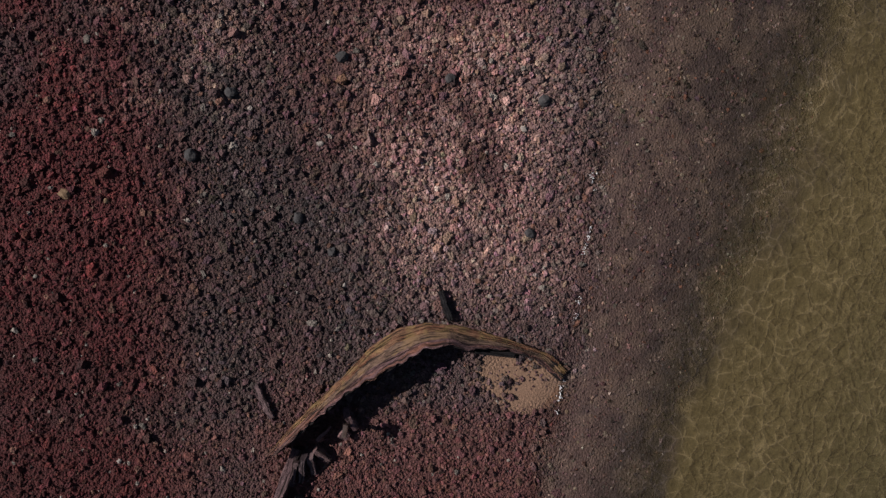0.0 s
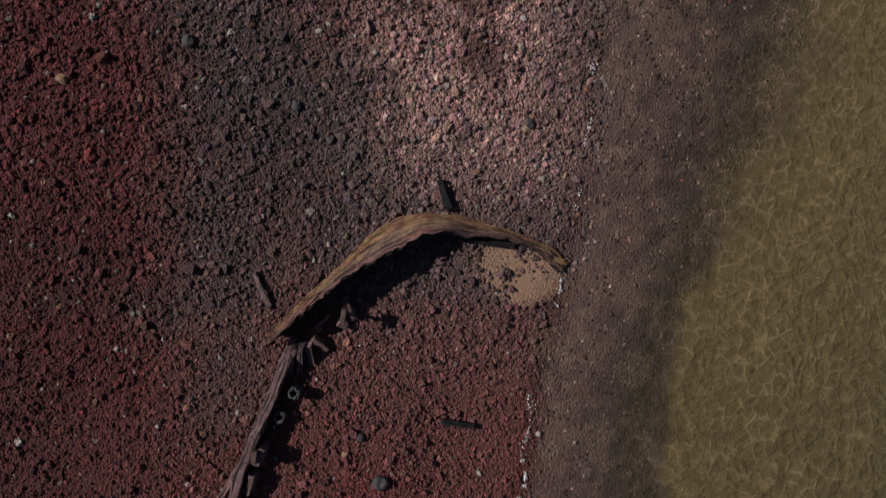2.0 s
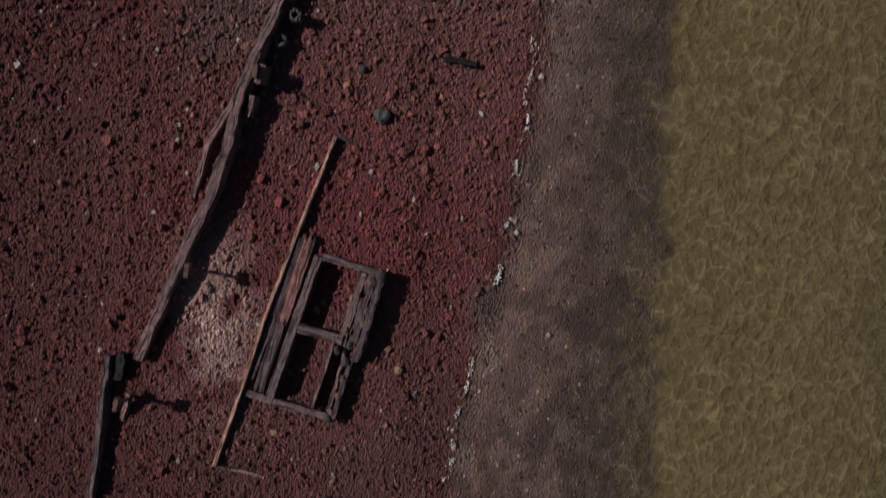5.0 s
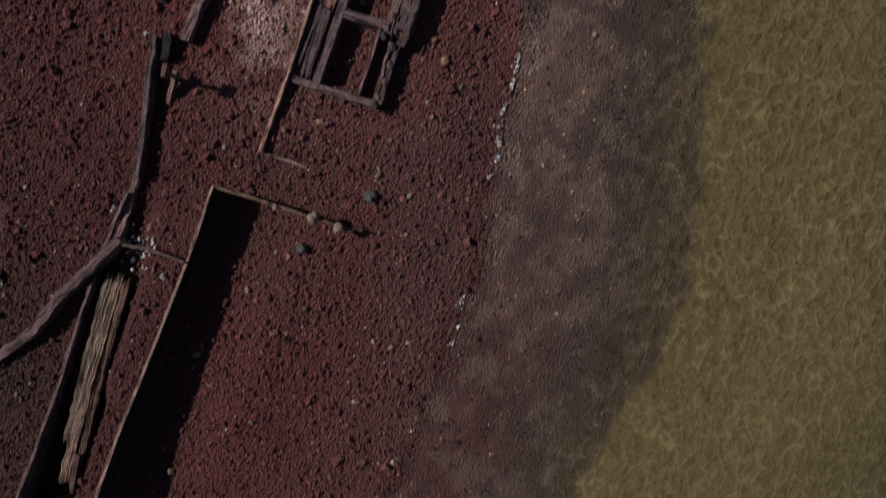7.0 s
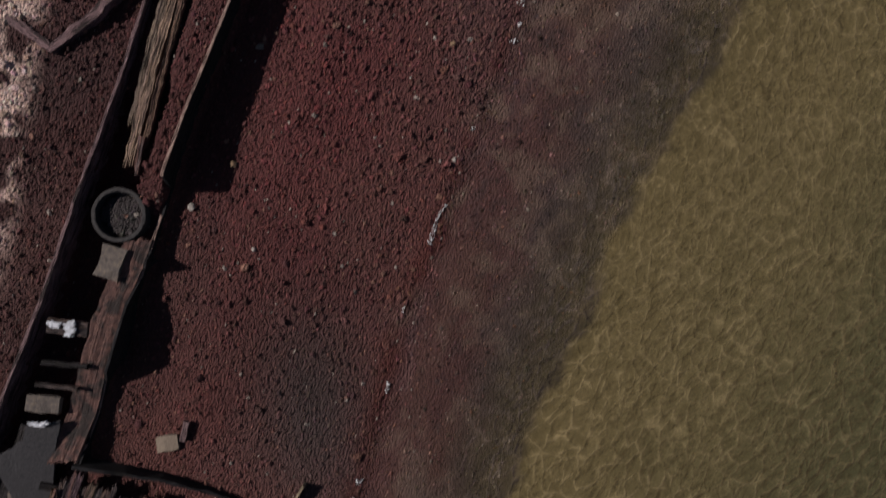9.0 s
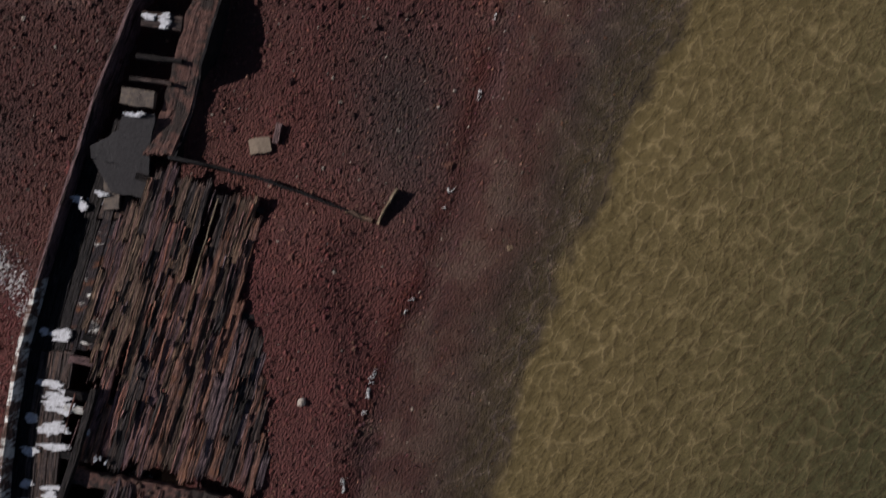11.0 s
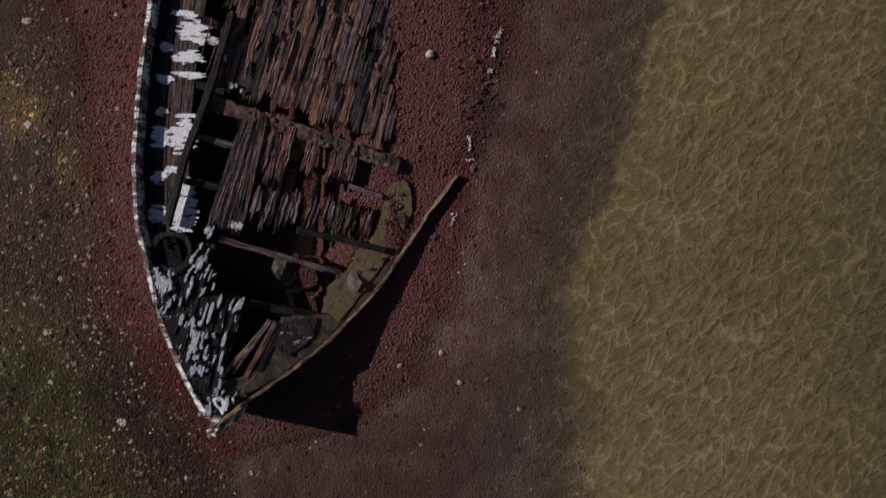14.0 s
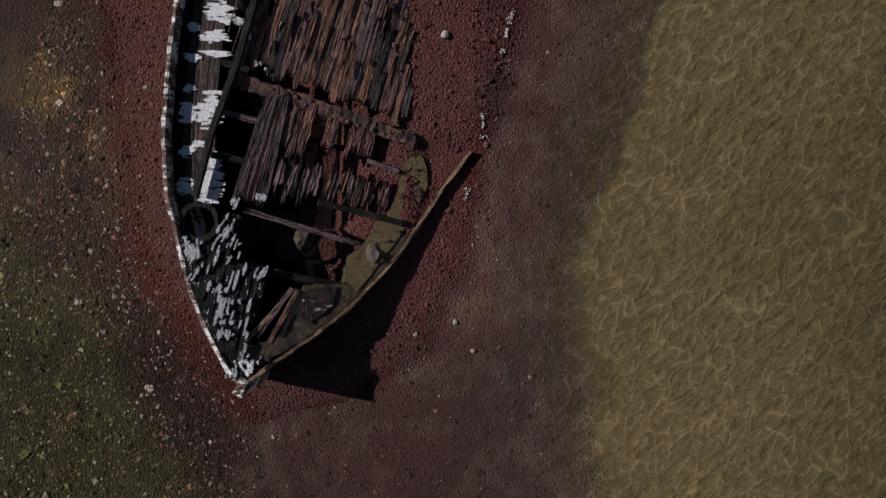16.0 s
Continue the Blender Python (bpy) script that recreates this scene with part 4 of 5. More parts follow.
for i, (x, y, z) in enumerate([(-3.0, -5.33, 0.72), (-3.3, -5.83, 0.68)]):
    pipe = thing("pipe_stub", (x, y, 0.3), "upright hollow grey pipe stub beside the stern timbers", "pipe", "pipe stubs")
    under(part("tube", tube(0.125, 0.065, 0.2, z, (x, y), 20, 0.02, i), STONE_DARK), pipe)

# iron stanchions whose tall shadows cross the gravel
for i, (x, y, top) in enumerate([(-3.72, -6.55, 1.0), (-4.98, -10.5, 1.18), (-6.3, -13.1, 1.3), (-1.95, -3.72, 0.95)]):
    st = thing("stanchion", (x, y, 0.3), "thin rusted iron stanchion with a short cross head", "stanchion", "iron stanchions")
    under(part("rod", tube(0.042, 0.015, 0.2, top, (x, y), 10, 0.004, i), IRON), st)
    timber("head", st, IRON, [(x - 0.02, y - 0.13, top), (x + 0.02, y + 0.13, top + 0.02)], 0.1, 0.14, step=0.1, seed=70 + i)

log = thing("driftwood_log", (0.1, -1.2, 0.2), "short dark driftwood log lying on gravel", "driftwood")
timber("trunk", log, WOOD_BLACK, [(-0.02, -0.93, 0.36), (0.08, -1.25, 0.37), (0.2, -1.55, 0.37)], 0.13, 0.13, wear=0.012, step=0.12, seed=80)
log = thing("driftwood_log", (0.35, -6.1, 0.1), "short dark driftwood log lying on gravel", "driftwood")
timber("trunk", log, WOOD_BLACK, [(0.05, -6.05, 0.23), (0.7, -6.15, 0.2)], 0.12, 0.12, wear=0.012, step=0.12, seed=81)
log = thing("driftwood_log", (-3.9, -4.0, 0.3), "broken grey driftwood pieces beside the stern", "driftwood")
timber("trunk", log, WOOD_GREY, [(-3.9, -2.9, 0.47), (-3.55, -3.6, 0.47)], 0.14, 0.12, wear=0.03, step=0.12, seed=82)

# ---- long rail timbers ----
RAIL1 = [(-3.0, -4.2, 0.55), (-3.25, -4.9, 0.74), (-3.67, -5.95, 0.84), (-4.05, -6.87, 0.86), (-4.3, -7.92, 0.84), (-4.68, -9.06, 0.82), (-5.1, -9.9, 0.8), (-5.38, -10.56, 0.8), (-5.77, -11.48, 0.8), (-6.14, -12.32, 0.72)]
rail = thing("rail_timber", (-4.4, -8, 0.2), "long sun-bleached wooden rail timber standing out of gravel", "timber")
timber("beam", rail, WOOD_RAIL, RAIL1, 0.2, 0.16, wear=0.03, bottom=0.1, step=0.22, seed=2)
timber("split_strand", rail, WOOD_RAIL, [(-3.95, -6.55, 0.68), (-4.45, -7.4, 0.68), (-4.78, -7.95, 0.68), (-4.93, -8.5, 0.64), (-5.14, -9.12, 0.55)], 0.12, 0.14, wear=0.025, step=0.2, seed=84)
timber("block", rail, WOOD_GREY, [(-3.58, -6.4, 0.92), (-3.72, -6.75, 0.86)], 0.13, 0.4, wear=0.02, step=0.12, seed=85)
timber("cleat", rail, WOOD_GREY, [(-3.82, -7.0, 0.8), (-3.95, -7.4, 0.74)], 0.12, 0.3, wear=0.02, step=0.12, seed=86)
rail2 = thing("rail_timber", (-7.2, -14.5, 0.2), "split wooden rail timber leaning over the gravel", "timber")
timber("beam", rail2, WOOD_GREY, [(-6.74, -12.23, 0.77), (-6.83, -13.3, 0.84), (-6.99, -14.4, 0.74), (-7.14, -15.1, 0.66)], 0.11, 0.2, wear=0.022, bottom=0.15, step=0.2, seed=3)
timber("beam", rail2, WOOD_RAIL, [(-7.14, -14.95, 0.64), (-7.24, -15.4, 0.6), (-7.44, -16.1, 0.62), (-7.7, -16.75, 0.7)], 0.13, 0.2, wear=0.03, bottom=0.15, step=0.2, seed=87)
timber("split_strand", rail2, WOOD_BLACK, [(-6.46, -12.2, 0.76), (-6.55, -12.75, 0.74)], 0.16, 0.35, wear=0.03, step=0.15, seed=88)
timber("split_strand", rail2, WOOD_RAIL, [(-6.27, -13.0, 0.86), (-6.42, -13.35, 0.72), (-6.56, -13.6, 0.58)], 0.1, 0.12, wear=0.02, step=0.15, seed=89)
timber("split_strand", rail2, WOOD_GREY, [(-7.3, -15.4, 0.7), (-7.65, -16.2, 0.68), (-7.95, -17.0, 0.68)], 0.07, 0.1, wear=0.02, step=0.15, seed=90)
rail3 = thing("rail_timber", (-8.7, -17.5, 0.2), "bent grey wooden timber lying across the gravel", "timber")
timber("beam", rail3, WOOD_RAIL, [(-7.42, -16.35, 0.82), (-8.0, -16.95, 0.84), (-8.57, -17.45, 0.8), (-9.16, -18.2, 0.76), (-9.85, -18.72, 0.72), (-10.15, -18.95, 0.72), (-10.6, -18.62, 0.7), (-11.1, -18.3, 0.68)], 0.19, 0.2, wear=0.03, step=0.2, bottom=0.35, seed=4)
rod = thing("iron_rod", (-6.8, -16.6, 0.5), "thin rusted iron rod reaching across to the coaming", "rod")
timber("bar", rod, IRON, [(-7.4, -16.45, 0.78), (-6.8, -16.55, 0.8), (-6.08, -16.8, 0.84)], 0.05, 0.05, seed=91)

# ---- small hatch ----
hatch = thing("small_hatch", (-2.6, -11.6, 0.1), "grey wooden hatch coaming with two openings standing in gravel", "hatch")
timber("coaming_board", hatch, WOOD_EDGE, [(-2.2, -7.75, 0.48), (-3.15, -10.17, 0.54), (-3.65, -11.56, 0.58), (-4.08, -12.89, 0.58), (-4.67, -14.55, 0.54)], 0.07, 0.2, bottom=0.0, wear=0.014, seed=5)
timber("coaming_end", hatch, WOOD_EDGE, [(-4.67, -14.55, 0.5), (-4.2, -14.68, 0.4), (-3.76, -14.82, 0.3)], 0.05, 0.2, bottom=0.0, seed=92)
timber("coaming_end", hatch, WOOD_GREY, [(-2.2, -7.72, 0.5), (-1.75, -7.9, 0.33)], 0.07, 0.2, bottom=0.0, wear=0.02, seed=93)
timber("side_beam", hatch, WOOD_GREY, [(-2.54, -10.22, 0.52), (-3.06, -11.72, 0.54), (-3.56, -13.22, 0.54)], 0.17, 0.2, bottom=0.0, wear=0.014, seed=6)
for i, (a0, b0, a1, b1, m) in enumerate([((-2.62, -9.9), (-3.18, -11.6), (-2.86, -9.82), (-3.42, -11.52), WOOD_PLUM), ((-2.84, -9.84), (-3.4, -11.5), (-3.06, -9.96), (-3.6, -11.42), WOOD_DUSK), ((-3.2, -11.5), (-3.66, -13.0), (-3.42, -11.5), (-3.86, -12.92), WOOD_DUSK), ((-3.4, -11.46), (-3.86, -12.7), (-3.6, -11.46), (-4.02, -12.62), WOOD_DUSK)]):
    strip("side_plank", hatch, m, [(*a1, 0.47), (*b1, 0.5)], [(*a0, 0.48), (*b0, 0.51)], ridge=0.01, thick=0.1, ends=0.1, rag=(0.012, 0.012), seed=94 + i)
timber("side_beam", hatch, WOOD_DUSK, [(-1.2, -10.52, 0.62), (-1.6, -11.9, 0.64), (-1.78, -12.35, 0.58)], 0.14, 0.2, bottom=0.0, wear=0.035, step=0.15, seed=7)
timber("side_beam", hatch, WOOD_DUSK, [(-1.85, -12.3, 0.5), (-2.24, -13.55, 0.55)], 0.1, 0.2, bottom=0.0, wear=0.025, step=0.15, seed=98)
for i, (p, q, w, m) in enumerate([((-1.62, -10.55, 0.44), (-2.08, -12.05, 0.45), 0.16, WOOD_GREY), ((-1.42, -10.6, 0.47), (-1.85, -12.0, 0.47), 0.17, WOOD_DUSK), ((-1.98, -12.1, 0.4), (-2.35, -13.45, 0.4), 0.07, WOOD_GREY)]):
    timber("side_plank", hatch, m, [p, q], w, 0.12, wear=0.025, step=0.18, seed=99 + i)
timber("inner_rail", hatch, WOOD_RAIL, [(-2.22, -12.0, 0.46), (-2.68, -13.36, 0.44)], 0.06, 0.2, bottom=0.05, seed=103)
timber("end_beam", hatch, WOOD_GREY, [(-2.46, -10.22, 0.53), (-1.25, -10.58, 0.48)], 0.14, 0.2, bottom=0.0, wear=0.014, seed=8)
timber("end_beam", hatch, WOOD_GREY, [(-4.05, -13.02, 0.5), (-3.5, -13.2, 0.54), (-2.3, -13.55, 0.46)], 0.14, 0.2, bottom=0.0, wear=0.014, seed=9)
timber("cross_beam", hatch, WOOD_GREY, [(-2.95, -11.7, 0.53), (-2.05, -11.95, 0.48)], 0.19, 0.2, bottom=0.05, seed=10)
for i, (x, y, d) in enumerate([(-1.28, -10.62, 0.16), (-1.62, -11.6, 0.14), (-1.75, -12.2, 0.17), (-1.9, -12.05, 0.13), (-2.28, -13.42, 0.15), (-1.45, -10.75, 0.17), (-1.4, -11.1, 0.13), (-1.52, -11.35, 0.15), (-1.58, -12.0, 0.18), (-1.98, -12.4, 0.15), (-2.02, -12.75, 0.13),
                               (-2.12, -13.1, 0.14), (-2.34, -13.55, 0.18), (-1.72, -11.0, 0.12), (-1.95, -11.75, 0.14), (-2.15, -12.15, 0.13)]):
    under(part("rust_lump", lump(d, (x, y, 0.52), 120 + i, (1.0, 1.3, 0.6)), IRON if i % 3 else SLATE_BARE), hatch)

# ---- wreck ----
wreck = thing("wooden_shipwreck", (-10.0, -30.0, 0.0), "broken wooden hull and deck of a heeled ship on the shore", "shipwreck")
TOP = [(-15.28, 0.85), (-16.75, 0.79), (-17.86, 0.85), (-18.95, 0.87), (-20.3, 0.9), (-21.4, 1.0), (-21.55, 0.98), (-21.75, 0.42), (-22.88, 0.46), (-23.1, 0.5), (-23.24, 0.82), (-23.4, 0.48), (-23.56, 0.4), (-24.1, 0.73), (-24.6, 0.9), (-25.22, 0.97), (-25.5, 0.7), (-25.75, 0.42), (-26.38, 0.34), (-27.04, 0.5), (-27.35, 0.8)]
def coaming_x(y, z):
    """The coaming leans outboard where its boards still stand high."""
    return float(line([(b, a) for a, b in WALL], y)) + (0.45 * max(0.0, z - 0.55) if y < -21.6 else 0.0)


TOP = [(y, 0.747 * z + 0.139 if y < -21.6 and z > 0.55 else z) for y, z in TOP]
timber("coaming_cap", wreck, WOOD_EDGE, [(coaming_x(y, z), y, z + 0.012) for y, z in TOP[:7]], 0.06, 0.03, wear=0.008, step=0.4, seed=132)
# coaming body coloured black for the shade on its starboard face
timber("hatch_coaming", wreck, WOOD_BLACK, [(coaming_x(y, z), y, z) for y, z in TOP], 0.055, 0.5, bottom=-0.05, wear=0.012, seed=11)
CAP = [(-22.3, 0.46), (-23.0, 0.48), (-23.5, 0.46), (-24.2, 0.52), (-25.4, 0.48), (-26.4, 0.38), (-27.0, 0.48), (-27.35, 0.72)]
timber("coaming_cap", wreck, WOOD_EDGE, [(float(line([(b, a) for a, b in WALL], y)) - 0.015, y, z) for y, z in CAP], 0.07, 0.07, wear=0.008, step=0.4, seed=131)
timber("hatch_end", wreck, WOOD_LICHEN, [(-5.52, -15.28, 0.85), (-4.7, -15.52, 0.76), (-4.16, -15.69, 0.7), (-3.57, -15.88, 0.62), (-3.05, -16.05, 0.46), (-2.6, -16.14, 0.34)], 0.06, 0.5, bottom=-0.05, wear=0.02, seed=12)
for i, (x, y, z, d) in enumerate([(-3.56, -15.9, 0.62, 0.24), (-3.06, -16.08, 0.5, 0.2), (-4.3, -15.68, 0.72, 0.13)]):
    under(part("knob", lump(d, (x, y, z), 140 + i), STONE_TAN), wreck)
# thin end beam painted black to carry the shadow line beside it
timber("hatch_end", wreck, WOOD_BLACK, [(-9.6, -27.36, 0.86), (-8.9, -27.5, 0.78), (-7.96, -27.72, 0.6), (-7.0, -28.05, 0.42), (-6.1, -28.4, 0.26)], 0.06, 0.5, bottom=-0.05, wear=0.02, seed=143)
PZ = [0.7, 0.72, 0.76, 0.78, 0.8, 0.86, 0.98, 1.15, 1.34, 1.48, 1.52, 1.56, 1.63, 1.66, 1.62, 1.66, 1.68]
RIM = [(x, y, z) for (x, y), z in zip(PORT, PZ)]
timber("port_bulwark", wreck, WOOD_RAIL, RIM[:8], 0.07, 0.5, bottom=-0.3, wear=0.014, step=0.25, seed=130)
timber("port_bulwark", wreck, WOOD_RIM, RIM[7:], 0.085, 0.5, bottom=-0.3, wear=0.016, step=0.22, seed=13)
STARB = [(-6.45, -34.85, 0.2), (-7.06, -35.67, 0.25), (-7.5, -36.35, 0.31), (-7.96, -37.05, 0.41), (-8.33, -37.52, 0.51), (-8.82, -38.03, 0.67), (-9.2, -38.4, 0.85), (-9.5, -38.62, 1.0), (-9.66, -38.75, 0.95), (-10.08, -39.04, 1.2), (-10.4, -39.26, 1.36), (-10.5, -39.33, 1.6), (-10.97, -39.69, 1.78)]
timber("starboard_side", wreck, WOOD_LICHEN, STARB, 0.07, 0.5, bottom=-0.3, wear=0.018, step=0.2, seed=14)
timber("stem_post", wreck, WOOD_RIM, [(-10.86, -39.5, 1.72), (-11.0, -39.8, 1.78)], 0.2, 0.5, bottom=-0.4, wear=0.02, step=0.15, seed=144)


def deck_z(x, y):
    """The heeled deck: high to port, rising towards the bow."""
    port = np.interp(-y, [27, 29, 31, 33.4, 39.5], [0.8, 0.95, 1.12, 1.28, 1.6])
    fall = np.interp(-y, [27, 29, 31, 34, 37, 39.5], [0.17, 0.22, 0.26, 0.285, 0.355, 0.45])
    xp = np.interp(-y, [27, 33.4, 36, 39.6], [-9.7, -11.15, -11.3, -11.0])
    return float(port - fall * (x - xp))


AXIS, CROSS = Vector((-0.262, -0.965, 0)), Vector((0.965, -0.262, 0))
ORIGIN = Vector((-9.62, -27.4, 0))


def on_deck(points, lift=0.0):
    return [(x, y, deck_z(x, y) + lift) for x, y in points]


def deck_path(s, u0, u1, lift=0.0):
    a, b = ORIGIN + CROSS * s + AXIS * u0, ORIGIN + CROSS * s + AXIS * u1
    n = max(1, int((u1 - u0) / 0.8))
    return on_deck([(p.x, p.y) for p in (a.lerp(b, i / n) for i in range(n + 1))], lift)


rnd = random.Random(21)
s = -0.55
while s < 3.4:
    w = rnd.uniform(0.1, 0.19)
    mid = s + w / 2
    first = np.interp(mid, [-0.6, 0.0, 1.7, 1.95, 2.1, 2.4, 2.7, 3.0, 3.4], [1.4, 0.05, 0.2, 0.4, 2.4, 2.7, 3.0, 4.0, 5.2]) + rnd.uniform(0, 0.3)
    last = 5.95 + 0.05 * mid + rnd.uniform(-0.12, 0.2)
    if mid < 0.05:
        last = 4.6 + mid * 2
    cuts = [first]
    while last - cuts[-1] > 1.6 and rnd.random() < 0.8:
        cuts.append(cuts[-1] + rnd.uniform(0.7, 2.4))
    cuts = [c for c in cuts if c < last - 0.4] + [last]
    for a, b in zip(cuts, cuts[1:]):
        if 0.95 < mid < 1.25 and a < 1.5:
            a = max(a, 2.3 + rnd.uniform(-0.3, 0.3))
            if b - a < 0.3:
                continue
        if rnd.random() < (0.12 if mid > 1.7 else 0.04) and b - a < 1.5:
            continue
        woods = (WOOD_OLIVE, WOOD_OLIVE, WOOD_DECK, WOOD_PLUM) if mid < 0.55 else (WOOD_DECK, WOOD_PLUM, WOOD_OLIVE, WOOD_RED, WOOD_DARK) if mid < 1.7 else (WOOD_RED, WOOD_DECK, WOOD_PLUM, WOOD_GREY, WOOD_DARK)
        if a < 2.4 and b < 3.6:
            woods = (WOOD_DARK, WOOD_PLUM, WOOD_OLIVE, WOOD_DARK)
        board("deck_plank", wreck, rnd.choice(woods), deck_path(mid, a, b - rnd.uniform(0.0, 0.04), rnd.uniform(-0.025, 0.02)), w * rnd.uniform(0.96, 1.04), ridge=0.014, ends=0.09, rag=(0.012, 0.012), step=0.11, fine=0.0125, roll=0.27, seed=rnd.random())
    s += w + rnd.choice((0.0, 0.0, 0.002, 0.004, 0.012))
timber("sliver", wreck, WOOD_PALE, [(p[0], p[1], p[2] + 0.02) for p in deck_path(1.12, 0.5, 2.3)], 0.03, 0.05, seed=150)
for i in range(150):
    q, u = rnd.uniform(-0.3, 3.2), rnd.uniform(0.3, 5.4)
    if q > 1.9 and u < 3.0 + (q - 2.4):
        continue
    l = rnd.uniform(0.12, 0.9) ** 1.2
    a = ORIGIN + CROSS * q + AXIS * u
    b = a + AXIS * l + CROSS * rnd.uniform(-0.03, 0.03)
    timber("splinter", wreck, rnd.choice((WOOD_RAIL, WOOD_DECK, WOOD_RED, WOOD_RED, WOOD_BLACK, WOOD_GREY)), on_deck([(a.x, a.y), (b.x, b.y)], rnd.uniform(0.015, 0.06)), rnd.uniform(0.012, 0.042), 0.04, step=0.12, wear=0.012, taper=0.25, seed=rnd.random())
# joists under the deck, closing the gaps with shade
for u in (0.5, 1.6, 2.7, 3.8, 4.9):
    a, b = ORIGIN + CROSS * -0.5 + AXIS * u, ORIGIN + CROSS * (2.0 if u < 2.5 else 3.2) + AXIS * u
    timber("joist", wreck, WOOD_BLACK, on_deck([(a.x, a.y), ((a.x + b.x) / 2, (a.y + b.y) / 2), (b.x, b.y)], -0.07), 0.14, 0.12, seed=151)
timber("deck_beam", wreck, RUST, [(-11.3, -33.55, 1.33), (-10.34, -33.84, 1.08), (-9.05, -34.22, 0.72), (-7.65, -34.66, 0.36)], 0.27, 0.16, wear=0.034, step=0.1, seed=31)
for i in range(26):
    f = rnd.random()
    x, y = -11.3 + 3.6 * f, -33.55 - 1.08 * f + rnd.uniform(-0.1, 0.1)
    under(part("bolt", lump(rnd.uniform(0.05, 0.09), (x, y, 1.34 - 0.97 * f), 160 + i), IRON), wreck)


def offset(d, zoff, y0, y1):
    """A line beside the port bulwark, d metres inboard."""
    rows = [(x, y, z) for (x, y), z in zip(PORT, PZ)]
    out = []
    for i, (x, y, z) in enumerate(rows):
        a, b = Vector(rows[max(0, i - 1)][:2]), Vector(rows[min(len(rows) - 1, i + 1)][:2])
        t = (b - a).normalized()
        q = Vector((x, y)) + Vector((-t.y, t.x)) * d
        out.append((q.x, q.y, z + zoff))
    ys = sorted(out, key=lambda p: p[1])
    steps = max(2, int(abs(y1 - y0) / 0.6))
    return [(float(np.interp(y, [p[1] for p in ys], [p[0] for p in ys])), y, float(np.interp(y, [p[1] for p in ys], [p[2] for p in ys]))) for y in np.linspace(y0, y1, steps)]


# planks nearest the bulwark are painted black, as its shade leaves them
for i, (d, end) in enumerate([(0.14, -37.9), (0.36, -36.08), (0.58, -36.0), (0.8, -35.9), (1.02, -34.4), (1.22, -33.6)]):
    timber("waterway_plank", wreck, WOOD_BLACK if i < 3 else SLATE, offset(d, -0.3 - 0.05 * d, -27.4, -31.2), 0.215, 0.07, wear=0.008, seed=200 + i)
    if i < 4:
        timber("waterway_plank", wreck, WOOD_BLACK if i == 0 else WOOD_DARK, offset(d, -0.3 - 0.02 * d, -31.22, -34.9), 0.215, 0.07, wear=0.008, seed=207 + i)
        timber("waterway_plank", wreck, WOOD_BLACK if i == 0 else WOOD_DARK, offset(d, -0.3 - 0.02 * d, -34.92, end), 0.215, 0.07, wear=0.012, seed=220 + i)
for i, y in enumerate((-31.35, -32.3, -33.2)):
    x = float(line([(b, a) for a, b in PORT], y)) + 0.9
    timber("short_beam", wreck, (WOOD_GREY, WOOD_RIM, WOOD_BLACK)[i], [(x, y, 1.15), (x + 0.55, y - 0.12, 1.05)], 0.14, 0.1, wear=0.02, step=0.15, seed=225 + i)
timber("long_timber", wreck, WOOD_BLACK, [(-10.8, -31.9, 1.32), (-11.15, -33.3, 1.42), (-11.62, -34.7, 1.5), (-11.93, -35.95, 1.54)], 0.13, 0.12, wear=0.012, seed=210)
timber("short_beam", wreck, WOOD_GREY, [(-11.6, -34.2, 1.3), (-10.75, -34.42, 1.2)], 0.12, 0.1, wear=0.015, seed=211)
timber("short_beam", wreck, WOOD_GUANO, [(-11.7, -35.1, 1.32), (-11.05, -35.22, 1.2)], 0.13, 0.1, wear=0.015, seed=212)
for i in range(6):
    f = i / 5
    a, b = Vector((-10.56, -33.72)).lerp(Vector((-10.22, -33.86)), f), Vector((-11.2, -35.95)).lerp(Vector((-10.66, -35.98)), f)
    b.y += rnd.uniform(-0.2, 0.12)
    board("inner_plank", wreck, (WOOD_DARK, WOOD_DUSK, WOOD_DUSK, WOOD_PLUM, WOOD_DARK, WOOD_DUSK)[i], on_deck([tuple(a), tuple(a.lerp(b, 0.5)), tuple(b)], 0.02 + rnd.uniform(-0.02, 0.02)), 0.1, ridge=0.016, ends=0.1, rag=(0.01, 0.01), roll=0.28, seed=213 + i)
# two rows of broken plank stumps
for y0, x0, x1, ln, woods in ((-34.0, -10.2, -8.35, 1.05, (WOOD_RED, WOOD_DECK, WOOD_RED, WOOD_PLUM)), (-35.2, -10.3, -8.1, 0.72, (WOOD_OLIVE, WOOD_GREY, WOOD_PLUM, WOOD_DARK, WOOD_GREY))):
    x = x0
    while x < x1:
        w = rnd.uniform(0.09, 0.16)
        f = (x - x0) / (x1 - x0)
        yy = y0 - 0.5 * f + rnd.uniform(-0.08, 0.08)
        l = ln * rnd.uniform(0.55, 1.1) * (1.0 if f < 0.3 else 0.75)
        if f < 0.3 or rnd.random() > 0.18:
            p, q = Vector((x, yy)), Vector((x - 0.24 * l, yy - 0.97 * l))
            board("broken_plank", wreck, rnd.choice(woods), on_deck([tuple(p), tuple(p.lerp(q, 0.5)), tuple(q)], rnd.uniform(-0.03, 0.03)), w, ridge=0.026, ends=0.16, rag=(0.02, 0.02), step=0.08, fine=0.0125, roll=0.28, seed=rnd.random())
        x += w + rnd.choice((0.0, 0.0, 0.01, 0.05))
